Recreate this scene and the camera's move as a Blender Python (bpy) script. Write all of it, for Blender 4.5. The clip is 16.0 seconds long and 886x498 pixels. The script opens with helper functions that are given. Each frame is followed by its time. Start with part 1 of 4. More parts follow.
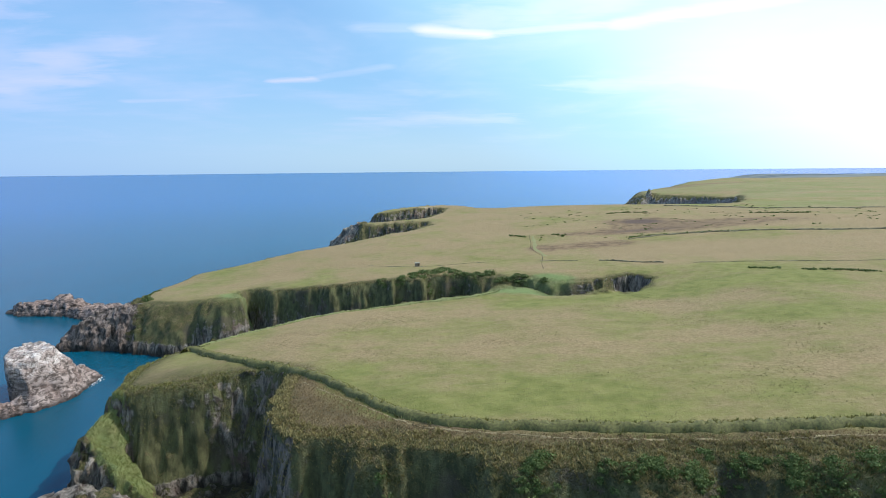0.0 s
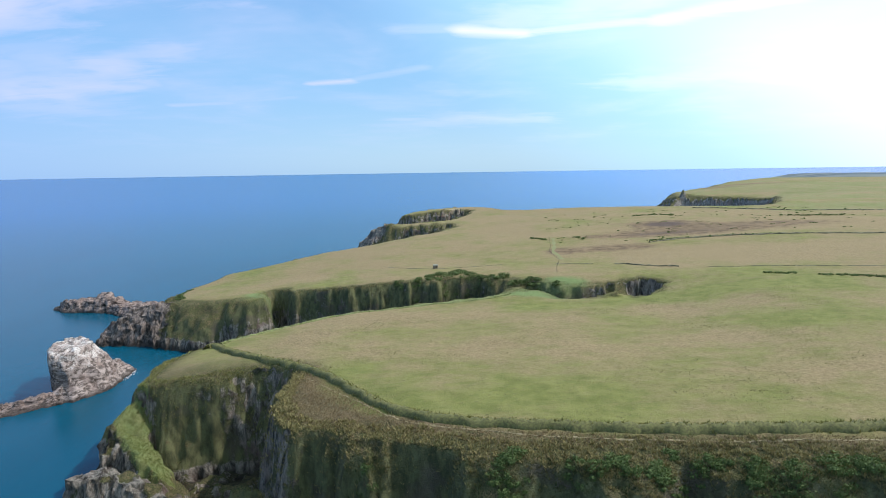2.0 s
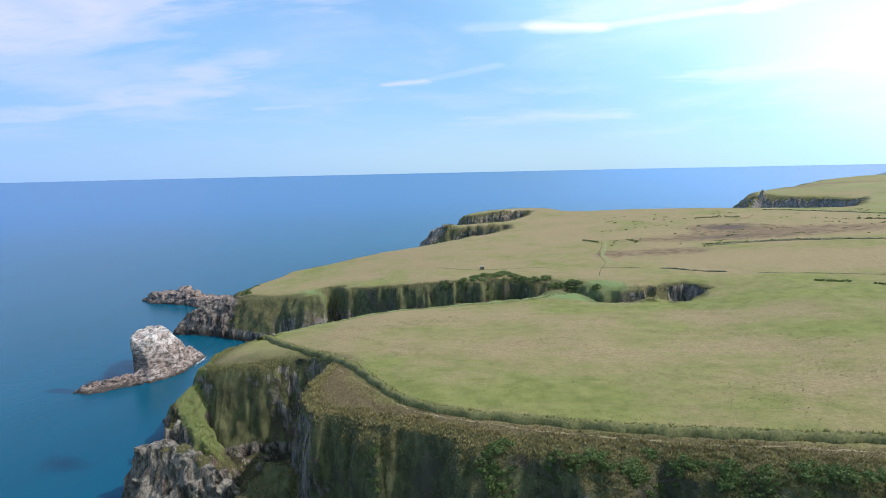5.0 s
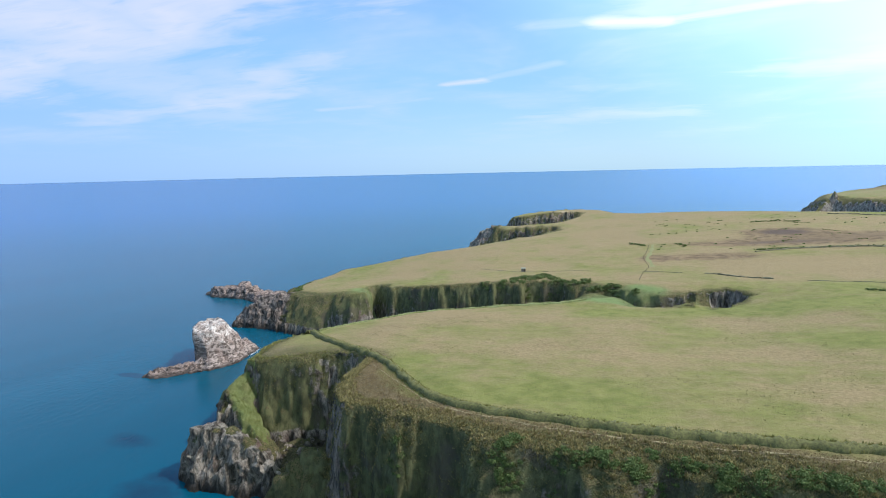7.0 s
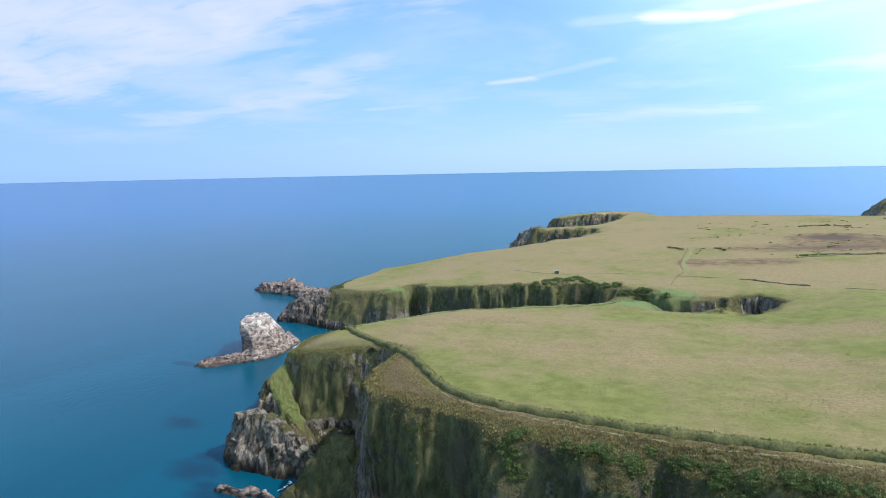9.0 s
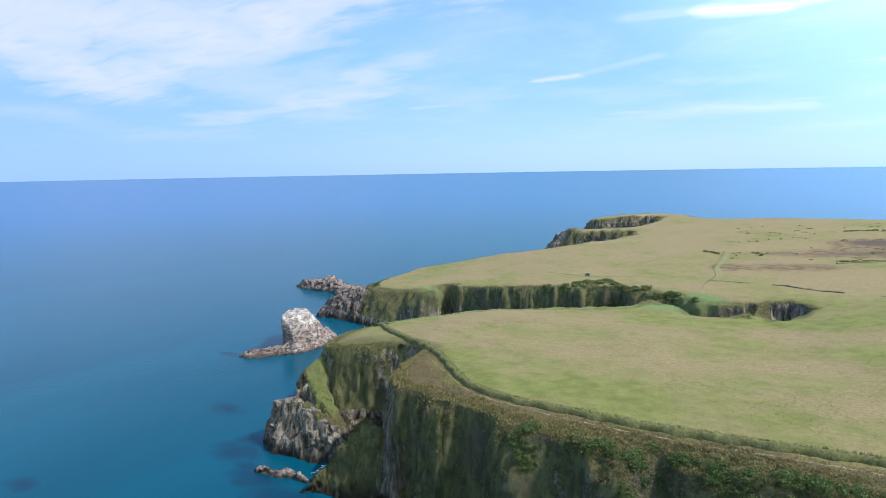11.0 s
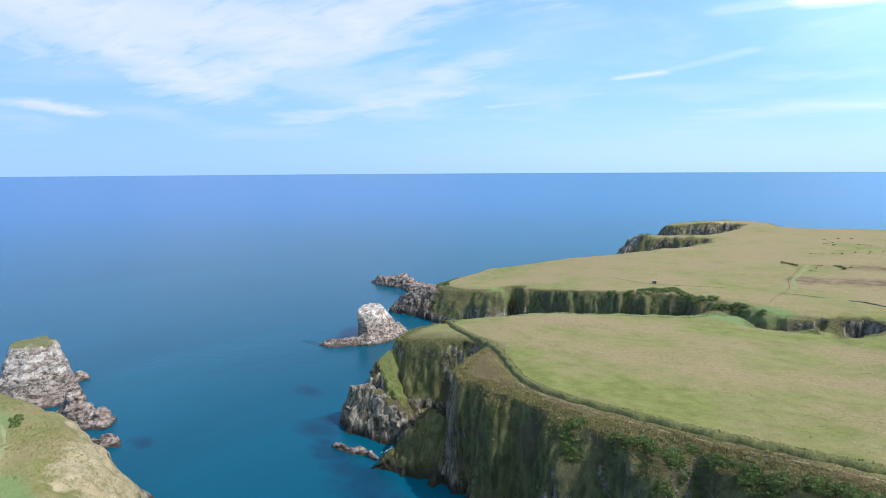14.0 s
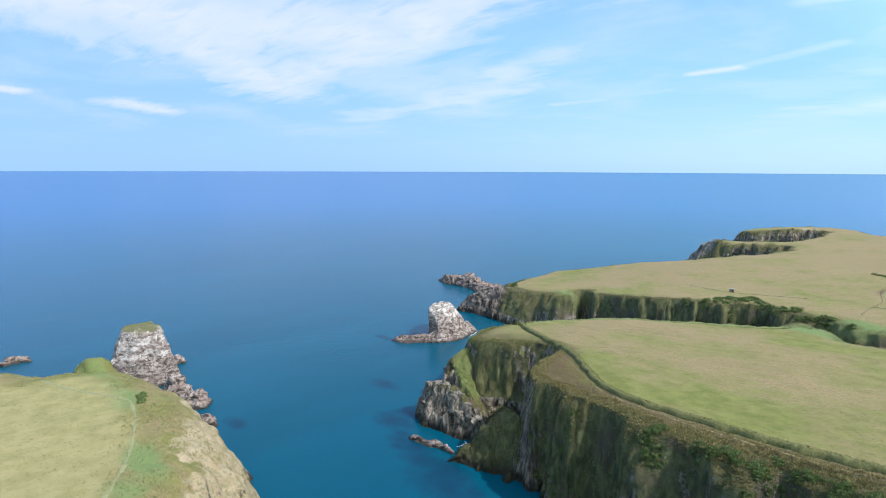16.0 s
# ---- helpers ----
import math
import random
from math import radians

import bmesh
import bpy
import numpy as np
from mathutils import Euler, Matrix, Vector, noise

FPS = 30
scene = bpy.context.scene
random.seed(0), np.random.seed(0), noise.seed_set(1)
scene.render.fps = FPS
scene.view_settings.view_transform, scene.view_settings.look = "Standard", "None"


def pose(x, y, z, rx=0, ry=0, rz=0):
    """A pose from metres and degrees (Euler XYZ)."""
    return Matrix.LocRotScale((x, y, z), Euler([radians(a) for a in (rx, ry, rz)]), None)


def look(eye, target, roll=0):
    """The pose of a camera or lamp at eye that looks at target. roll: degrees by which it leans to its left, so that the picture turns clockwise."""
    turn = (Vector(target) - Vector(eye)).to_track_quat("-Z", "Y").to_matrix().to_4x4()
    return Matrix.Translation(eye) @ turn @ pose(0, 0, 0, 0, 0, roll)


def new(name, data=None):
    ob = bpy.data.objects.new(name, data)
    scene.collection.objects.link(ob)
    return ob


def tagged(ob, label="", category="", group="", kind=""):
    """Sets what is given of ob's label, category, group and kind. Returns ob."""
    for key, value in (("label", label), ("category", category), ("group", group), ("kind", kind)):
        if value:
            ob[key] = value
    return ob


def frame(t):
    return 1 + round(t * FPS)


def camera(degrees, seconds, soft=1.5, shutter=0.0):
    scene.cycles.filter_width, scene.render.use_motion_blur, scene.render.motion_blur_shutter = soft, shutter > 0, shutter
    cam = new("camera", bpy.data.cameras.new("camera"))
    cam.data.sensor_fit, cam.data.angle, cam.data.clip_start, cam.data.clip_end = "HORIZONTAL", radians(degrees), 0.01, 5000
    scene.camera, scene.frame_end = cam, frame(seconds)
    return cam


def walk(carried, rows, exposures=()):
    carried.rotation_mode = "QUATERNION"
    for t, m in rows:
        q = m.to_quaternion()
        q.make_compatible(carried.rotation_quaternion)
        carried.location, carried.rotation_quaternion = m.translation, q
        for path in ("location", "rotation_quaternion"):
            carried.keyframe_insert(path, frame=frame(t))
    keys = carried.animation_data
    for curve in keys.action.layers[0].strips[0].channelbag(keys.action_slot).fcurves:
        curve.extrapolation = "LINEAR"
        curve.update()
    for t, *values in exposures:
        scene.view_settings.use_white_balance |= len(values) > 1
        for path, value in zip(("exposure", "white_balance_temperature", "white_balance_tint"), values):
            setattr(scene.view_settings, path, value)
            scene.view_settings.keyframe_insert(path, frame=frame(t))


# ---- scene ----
import itertools

from mathutils.bvhtree import BVHTree

cam = camera(77.9, 16.0, soft=0.85)
PATH = [
    (0, (-1.563, 0.200, 77.677), (-1.868, 19.992, 74.821), -0.57),
    (0.5, (0.767, -1.017, 78.096), (0.105, 18.767, 75.243), -0.64),
    (1, (3.054, -2.416, 78.601), (2.132, 17.359, 75.758), -0.71),
    (1.5, (5.330, -3.851, 79.126), (4.106, 15.909, 76.290), -0.79),
    (2, (7.615, -5.239, 79.633), (6.021, 14.495, 76.801), -0.86),
    (2.5, (9.912, -6.548, 80.106), (7.929, 13.151, 77.274), -0.94),
    (3, (12.221, -7.773, 80.546), (9.859, 11.884, 77.711), -1.02),
    (3.5, (14.534, -8.931, 80.958), (11.718, 10.665, 78.120), -1.09),
    (6, (25.833, -14.660, 83.063), (20.690, 4.460, 80.241), -1.29),
    (6.5, (27.992, -15.929, 83.557), (22.325, 3.043, 80.741), -1.29),
    (7, (30.114, -17.253, 84.080), (23.965, 1.570, 81.270), -1.27),
    (7.5, (32.200, -18.622, 84.629), (25.630, 0.058, 81.822), -1.25),
    (8, (34.254, -20.026, 85.198), (27.274, -1.495, 82.391), -1.22),
    (8.5, (36.282, -21.452, 85.780), (28.933, -3.065, 82.969), -1.19),
    (9, (38.287, -22.889, 86.367), (30.585, -4.647, 83.552), -1.16),
    (11.5, (47.912, -30.237, 89.307), (38.491, -12.824, 86.467), -0.95),
    (12, (49.667, -31.844, 89.919), (39.872, -14.640, 87.079), -0.88),
    (12.5, (51.299, -33.563, 90.558), (41.134, -16.574, 87.720), -0.79),
    (13, (52.755, -35.423, 91.235), (42.233, -18.653, 88.397), -0.67),
    (13.5, (53.973, -37.444, 91.951), (43.095, -20.903, 89.110), -0.52),
    (14, (54.876, -39.625, 92.703), (43.569, -23.376, 89.853), -0.34),
    (14.5, (55.371, -41.935, 93.472), (43.656, -25.981, 90.605), -0.15),
    (15, (55.353, -44.296, 94.217), (43.163, -28.705, 91.326), 0.03),
    (15.5, (54.698, -46.561, 94.868), (41.998, -31.388, 91.954), 0.17),
    (16, (53.270, -48.501, 95.317), (40.270, -33.586, 92.394), 0.21),
]
walk(cam, [(t, look(eye, target, roll)) for t, eye, target, roll in PATH], exposures=[(0.0, -0.14, 6250, 16), (3.5, -0.10, 6250, 16), (9.0, 0.02, 6250, 15), (16.0, 0.13, 6250, 14)])

# ---- world and sun ----
SUN_AZ, SUN_EL = 79.0, 50.0          # degrees from +y towards +x, and above the horizon

world = bpy.data.worlds.new("sky")
scene.world = world
world.use_nodes = True


class Nodes:
    """Short hand for building a node tree."""

    def __init__(self, tree):
        self.t = tree
        tree.nodes.clear()

    def add(self, kind, ins=None, **props):
        n = self.t.nodes.new(kind)
        for k, v in props.items():
            setattr(n, k, v)
        for k, v in (ins or {}).items():
            if isinstance(v, bpy.types.NodeSocket):
                self.t.links.new(v, n.inputs[k])
            else:
                n.inputs[k].default_value = v
        return n

    def math(self, op, a, b=0.0, c=0.0):
        return self.add("ShaderNodeMath", {0: a, 1: b, 2: c}, operation=op).outputs[0]

    def mix(self, f, a, b):
        n = self.add("ShaderNodeMix", {0: f, 6: a, 7: b}, data_type="RGBA")
        return n.outputs[2]

    def noise(self, vec, scale, detail=4.0, rough=0.55, distort=0.0):
        return self.add("ShaderNodeTexNoise", {"Vector": vec, "Scale": scale, "Detail": detail, "Roughness": rough, "Distortion": distort}).outputs[0]

    def ramp(self, f, lo, hi, a=0.0, b=1.0):
        n = self.add("ShaderNodeMapRange", {0: f, 1: lo, 2: hi, 3: a, 4: b}, interpolation_type="SMOOTHSTEP")
        return n.outputs[0]

    def xyz(self, v):
        return self.add("ShaderNodeSeparateXYZ", {0: v}).outputs

    def mapped(self, vec, scale=(1, 1, 1), rot=(0, 0, 0), loc=(0, 0, 0)):
        return self.add("ShaderNodeMapping", {"Vector": vec, "Scale": scale, "Rotation": rot, "Location": loc}).outputs[0]


def rgb(r, g, b):
    return (r, g, b, 1.0)


w = Nodes(world.node_tree)
sky = w.add("ShaderNodeTexSky", sky_type="NISHITA", sun_disc=False, sun_elevation=radians(SUN_EL), sun_rotation=radians(SUN_AZ), air_density=1.0, dust_density=0.6, ozone_density=1.4)
direction = w.add("ShaderNodeTexCoord").outputs["Generated"]
dx, dy, dz = w.xyz(direction)
sun_dir = Vector((math.sin(radians(SUN_AZ)) * math.cos(radians(SUN_EL)), math.cos(radians(SUN_AZ)) * math.cos(radians(SUN_EL)), math.sin(radians(SUN_EL))))
toward = w.add("ShaderNodeVectorMath", {0: direction, 1: tuple(sun_dir)}, operation="DOT_PRODUCT").outputs["Value"]
# clear summer air: pale cyan low down, deeper blue above, bleached towards the sun
low = w.mix(w.ramp(dz, 0.0, 0.16), rgb(5.3, 8.6, 10.7), rgb(3.7, 7.5, 11.0))
air = w.mix(w.ramp(dz, 0.12, 0.55), low, rgb(1.8, 4.2, 9.6))
air = w.mix(0.72, sky.outputs[0], air)
air = w.mix(w.ramp(toward, 0.18, -0.6, 0.0, 0.75), air, rgb(2.8, 5.1, 9.4))
air = w.mix(w.ramp(toward, 0.13, 0.49, 0.0, 0.90), air, rgb(6.4, 10.8, 12.4))
air = w.mix(w.math("MULTIPLY", w.ramp(toward, 0.34, 0.56, 0.0, 0.97), w.ramp(dz, 0.30, 0.12, 0.35, 1.0)), air, rgb(11.4, 12.2, 12.4))
lift = w.math("ADD", w.math("MAXIMUM", dz, 0.0), 0.10)
flat = w.add("ShaderNodeCombineXYZ", {0: w.math("DIVIDE", dx, lift), 1: w.math("DIVIDE", dy, lift), 2: 0.0}).outputs[0]
fine = w.noise(w.mapped(flat, scale=(1.0, 3.2, 1), rot=(0, 0, radians(-12))), 2.2, 8.0, 0.62, 0.5)
soft = w.noise(flat, 0.9, 4.0, 0.55, 0.3)
bent = w.add("ShaderNodeVectorMath", {0: flat, 1: w.add("ShaderNodeVectorMath", {0: w.add("ShaderNodeTexNoise", {"Vector": flat, "Scale": 1.4, "Detail": 4.0}).outputs["Color"], 1: (-0.5, -0.5, -0.5)}).outputs[0]}, operation="ADD").outputs[0]


def cirrus(a, b, width, strength):
    """A streak of cirrus from a to b on the plane of the clouds."""
    ab = (b[0] - a[0], b[1] - a[1], 0.0)
    length2 = ab[0] ** 2 + ab[1] ** 2
    rel = w.add("ShaderNodeVectorMath", {0: bent if width > 0.25 else flat, 1: (-a[0], -a[1], 0.0)}).outputs[0]
    t = w.add("ShaderNodeVectorMath", {0: rel, 1: (ab[0] / length2, ab[1] / length2, 0.0)}, operation="DOT_PRODUCT").outputs["Value"]
    t = w.math("MINIMUM", w.math("MAXIMUM", t, 0.0), 1.0)
    near = w.add("ShaderNodeVectorMath", {0: ab, "Scale": t}, operation="SCALE").outputs[0]
    d = w.add("ShaderNodeVectorMath", {0: rel, 1: near}, operation="DISTANCE").outputs["Value"]
    d = w.math("ADD", d, w.math("MULTIPLY", w.math("SUBTRACT", fine, 0.5), 1.9 * width))
    return w.ramp(d, width * 1.15, 0.0, 0.0, strength)


STREAKS = [((-0.44, 2.85), (-0.07, 2.90), 0.10, 0.30), ((-0.12, 2.90), (0.19, 2.98), 0.11, 0.95), ((0.15, 2.98), (0.84, 2.81), 0.085, 0.65), ((0.84, 2.81), (1.9, 2.2), 0.12, 0.9), ((0.2, 2.7), (1.2, 2.3), 0.3, 0.5),
           ((-1.18, 3.78), (-0.92, 3.76), 0.09, 0.7), ((-0.95, 3.77), (-0.4, 3.53), 0.09, 0.25), ((-2.37, 4.12), (-1.97, 4.17), 0.09, 0.35), ((-1.97, 4.17), (-1.45, 4.12), 0.08, 0.22),
           ((1.0, 3.92), (1.8, 3.93), 0.3, 0.4), ((-0.8, 5.3), (0.35, 5.25), 0.4, 0.4), ((-2.72, 0.5), (-2.96, 1.42), 0.65, 0.8), ((-2.96, 1.42), (-3.65, 2.47), 0.50, 0.8), ((-3.6, 2.42), (-2.05, 2.07), 0.50, 0.75),
           ((-2.05, 2.07), (-1.1, 2.1), 0.45, 0.85), ((-4.1, 3.45), (-3.04, 3.45), 0.30, 0.45), ((-3.04, 3.45), (-2.17, 3.16), 0.36, 0.6), ((-2.17, 3.16), (-1.6, 2.88), 0.26, 0.45), ((-2.8, 1.2), (-2.4, 1.9), 0.8, 0.8),
           ((-2.6, 2.3), (-3.0, 3.2), 0.5, 0.4), ((-4.75, 1.66), (-4.90, 2.02), 0.24, 0.75), ((-4.69, 0.75), (-4.73, 0.97), 0.18, 0.85), ((-2.4, 2.95), (-3.2, 3.9), 0.5, 0.35)]
cloud = w.ramp(soft, 0.42, 0.75, 0.0, 0.30)
for a, b, width, strength in STREAKS:
    cloud = w.math("MAXIMUM", cloud, cirrus(a, b, width, strength))
cloud = w.math("MULTIPLY", cloud, w.ramp(fine, 0.25, 0.70, 0.55, 1.0))
cloud = w.math("MULTIPLY", cloud, w.ramp(dz, 0.01, 0.10))
tinted = w.mix(cloud, air, w.mix(w.ramp(toward, 0.0, 0.4), rgb(8.1, 8.3, 11.0), rgb(12.2, 12.4, 12.6)))
back = w.add("ShaderNodeBackground", {"Color": tinted, "Strength": 0.107})
w.add("ShaderNodeOutputWorld", {"Surface": back.outputs[0]})

sun = new("sun", bpy.data.lights.new("sun", "SUN"))
sun.data.energy, sun.data.angle, sun.data.color = 4.5, radians(0.53), (1.0, 0.95, 0.87)
sun.matrix_world = look((0, 0, 300), Vector((0, 0, 300)) - sun_dir)


# ---- materials ----
def material(name):
    m = bpy.data.materials.new(name)
    m.use_nodes = True
    return m, Nodes(m.node_tree)


def finish(n, colour, rough, bump=None, strength=0.5, distance=0.2, **more):
    ins = {"Base Color": colour, "Roughness": rough}
    ins.update(more)
    if bump is not None:
        ins["Normal"] = n.add("ShaderNodeBump", {"Height": bump, "Strength": strength, "Distance": distance}).outputs[0]
    b = n.add("ShaderNodeBsdfPrincipled", ins)
    n.add("ShaderNodeOutputMaterial", {"Surface": b.outputs[0]})


def ground_material():
    m, n = material("coast_turf_and_rock")
    p = n.add("ShaderNodeNewGeometry").outputs["Position"]

    def attr(a):
        return n.add("ShaderNodeAttribute", attribute_name=a).outputs["Fac"]
    rock, tan, lush, wild, heath, earth, red, pale = attr("rock"), attr("tan"), attr("lush"), attr("wild"), attr("heath"), attr("earth"), attr("red"), attr("pale")
    n1 = n.noise(p, 0.035, 5.0, 0.6)
    n2 = n.noise(p, 0.20, 6.0, 0.62)
    n3 = n.noise(p, 1.3, 5.0, 0.68)
    long_p = n.mapped(p, scale=(0.40, 1.0, 1.0), rot=(0, 0, radians(-8)))
    rows = n.noise(long_p, 0.30, 6.0, 0.65)
    green = n.mix(n.ramp(n2, 0.3, 0.7), rgb(0.126, 0.138, 0.036), rgb(0.192, 0.194, 0.060))
    straw = n.mix(n.ramp(n3, 0.3, 0.7), rgb(0.194, 0.145, 0.072), rgb(0.284, 0.216, 0.116))
    tan_f = n.math("ADD", tan, n.math("ADD", n.math("MULTIPLY", n.math("SUBTRACT", n1, 0.5), 2.4), n.math("MULTIPLY", n.math("SUBTRACT", rows, 0.5), 1.1)))
    turf = n.mix(n.ramp(tan_f, -0.02, 1.0), green, straw)
    lush_f = n.ramp(n.math("ADD", lush, n.math("MULTIPLY", n.math("SUBTRACT", n2, 0.5), 0.7)), 0.25, 0.8)
    turf = n.mix(lush_f, turf, n.mix(n3, rgb(0.110, 0.158, 0.050), rgb(0.188, 0.236, 0.096)))
    heath_f = n.ramp(n.math("ADD", heath, n.math("MULTIPLY", n.math("SUBTRACT", rows, 0.5), 0.9)), 0.3, 0.7)
    turf = n.mix(heath_f, turf, n.mix(n.ramp(n2, 0.35, 0.65), rgb(0.118, 0.082, 0.048), rgb(0.225, 0.158, 0.088)))
    turf = n.mix(n.ramp(n.math("ADD", heath, n.math("MULTIPLY", n.math("SUBTRACT", n2, 0.5), 1.2)), 0.9, 1.5, 0.0, 0.8), turf, rgb(0.070, 0.050, 0.048))
    turf = n.mix(pale, turf, n.mix(n.ramp(n2, 0.3, 0.7), rgb(0.235, 0.215, 0.088), rgb(0.325, 0.280, 0.130)))
    # rank cliff-top growth: tussock, bracken, dead stems
    v1 = n.noise(p, 0.45, 5.0, 0.7)
    v2 = n.noise(p, 3.2, 4.0, 0.7)
    rank = n.mix(n.ramp(v1, 0.34, 0.66), rgb(0.115, 0.115, 0.044), rgb(0.225, 0.170, 0.092))
    rank = n.mix(n.ramp(n.noise(p, 1.1, 5.0, 0.7), 0.42, 0.62, 0.0, 0.5), rank, rgb(0.105, 0.128, 0.042))
    rank = n.mix(n.ramp(v2, 0.34, 0.60), rgb(0.040, 0.048, 0.018), rank)
    up = n.xyz(n.add("ShaderNodeNewGeometry").outputs["Normal"])[2]
    hang = n.noise(n.mapped(p, scale=(1.0, 1.0, 0.45)), 0.42, 6.0, 0.66, 0.3)
    face = n.mix(n.ramp(hang, 0.36, 0.64), rgb(0.076, 0.082, 0.042), rgb(0.185, 0.186, 0.086))
    face = n.mix(n.ramp(n.noise(p, 0.09, 4.0), 0.54, 0.68, 0.0, 0.6), face, rgb(0.135, 0.105, 0.088))
    face = n.mix(n.ramp(v2, 0.5, 0.72, 0.0, 0.5), face, rgb(0.105, 0.120, 0.045))
    rank = n.mix(n.ramp(n.math("ADD", up, n.math("MULTIPLY", v1, 0.3)), 0.78, 0.52), rank, face)
    turf = n.mix(wild, turf, rank)
    bare = n.mix(n.ramp(v1, 0.3, 0.7), rgb(0.280, 0.222, 0.135), rgb(0.440, 0.345, 0.235))
    bare = n.mix(n.ramp(n.noise(p, 0.9, 6.0, 0.72), 0.46, 0.62, 0.0, 0.75), bare, rgb(0.15, 0.15, 0.062))
    turf = n.mix(n.ramp(n.math("ADD", earth, n.math("MULTIPLY", n.math("SUBTRACT", v1, 0.5), 1.2)), 0.35, 0.65), turf, bare)
    speck = n.ramp(n.noise(n.mapped(p, scale=(0.5, 1.0, 1.0)), 1.3, 6.0, 0.78), 0.54, 0.66, 0.0, 0.55)
    turf = n.mix(speck, turf, rgb(0.115, 0.098, 0.045))
    # rock: upright ribs and joints, rusty patches, lichen
    strata = n.mapped(p, scale=(1.0, 1.0, 0.30), rot=(radians(10), radians(16), 0))
    r1 = n.noise(strata, 0.6, 9.0, 0.70, 0.5)
    r2 = n.noise(p, 2.4, 6.0, 0.72)
    stone = n.mix(n.ramp(r1, 0.36, 0.64), rgb(0.060, 0.051, 0.042), rgb(0.420, 0.372, 0.312))
    stone = n.mix(n.ramp(n.noise(p, 0.13, 3.0), 0.5, 0.68, 0.0, 0.7), stone, rgb(0.215, 0.145, 0.120))
    stone = n.mix(n.ramp(r2, 0.5, 0.68, 0.0, 0.6), stone, rgb(0.085, 0.095, 0.038))
    stone = n.mix(n.math("MULTIPLY", red, 0.8), stone, n.mix(n.ramp(r1, 0.38, 0.62), rgb(0.060, 0.050, 0.045), rgb(0.300, 0.240, 0.210)))
    rk = n.ramp(n.math("ADD", rock, n.math("MULTIPLY", n.math("SUBTRACT", n.noise(p, 0.35, 6.0, 0.7), 0.5), 1.2)), 0.40, 0.60)
    colour = n.mix(rk, turf, stone)
    px, py, pz = n.xyz(p)
    wet = n.ramp(n.math("ADD", pz, n.math("MULTIPLY", r1, 5.0)), 3.0, 7.5, 0.9, 0.0)
    colour = n.mix(wet, colour, rgb(0.030, 0.026, 0.022))
    growth = n.math("MULTIPLY", v2, n.math("ADD", n.math("MULTIPLY", wild, 1.6), 0.35))
    height = n.math("ADD", growth, n.math("MULTIPLY", n.math("MULTIPLY", r1, rk), 3.0))
    height = n.math("ADD", height, n.math("MULTIPLY", n3, 0.4))
    finish(n, colour, 0.9, height, 1.0, 0.45, **{"Specular IOR Level": 0.15})
    return m


def crag_material(name, guano, turf=0.0, dark=(0.085, 0.066, 0.056), light=(0.400, 0.330, 0.295)):
    m, n = material(name)
    p = n.add("ShaderNodeNewGeometry").outputs["Position"]
    strata = n.mapped(p, scale=(0.85, 0.85, 1.6), rot=(radians(28), radians(-24), 0))
    r1 = n.noise(strata, 0.5, 8.0, 0.70, 0.5)
    r2 = n.noise(p, 2.2, 6.0, 0.72)
    px, py, pz = n.xyz(p)
    stone = n.mix(n.ramp(r1, 0.42, 0.58), rgb(*dark), rgb(*light))
    stone = n.mix(n.math("MULTIPLY", n.ramp(n.noise(p, 0.2, 4.0), 0.48, 0.66), 0.6), stone, rgb(0.23, 0.165, 0.140))
    white = n.math("ADD", n.math("MULTIPLY", r2, 0.6), n.math("MULTIPLY", n.noise(strata, 0.32, 6.0, 0.65), 0.9))
    high = n.ramp(pz, 1.0, 14.0, -0.25, 0.10)
    stone = n.mix(n.ramp(n.math("ADD", n.math("ADD", white, high), guano), 0.78, 1.02), stone, rgb(0.66, 0.61, 0.57))
    if turf:
        up = n.xyz(n.add("ShaderNodeNewGeometry").outputs["Normal"])[2]
        grassy = n.math("MULTIPLY", n.ramp(n.math("ADD", pz, n.math("MULTIPLY", n.noise(p, 0.25, 4.0), 8.0)), turf - 1.0, turf + 3.0), n.ramp(up, 0.25, 0.6))
        stone = n.mix(grassy, stone, n.mix(r2, rgb(0.085, 0.098, 0.036), rgb(0.180, 0.165, 0.085)))
    wet = n.ramp(n.math("ADD", pz, n.math("MULTIPLY", r2, 1.5)), 0.9, 2.6, 0.9, 0.0)
    colour = n.mix(wet, stone, rgb(0.035, 0.028, 0.024))
    height = n.math("ADD", n.math("MULTIPLY", r1, 2.5), r2)
    finish(n, colour, 0.85, height, 0.9, 0.4, **{"Specular IOR Level": 0.3})
    return m


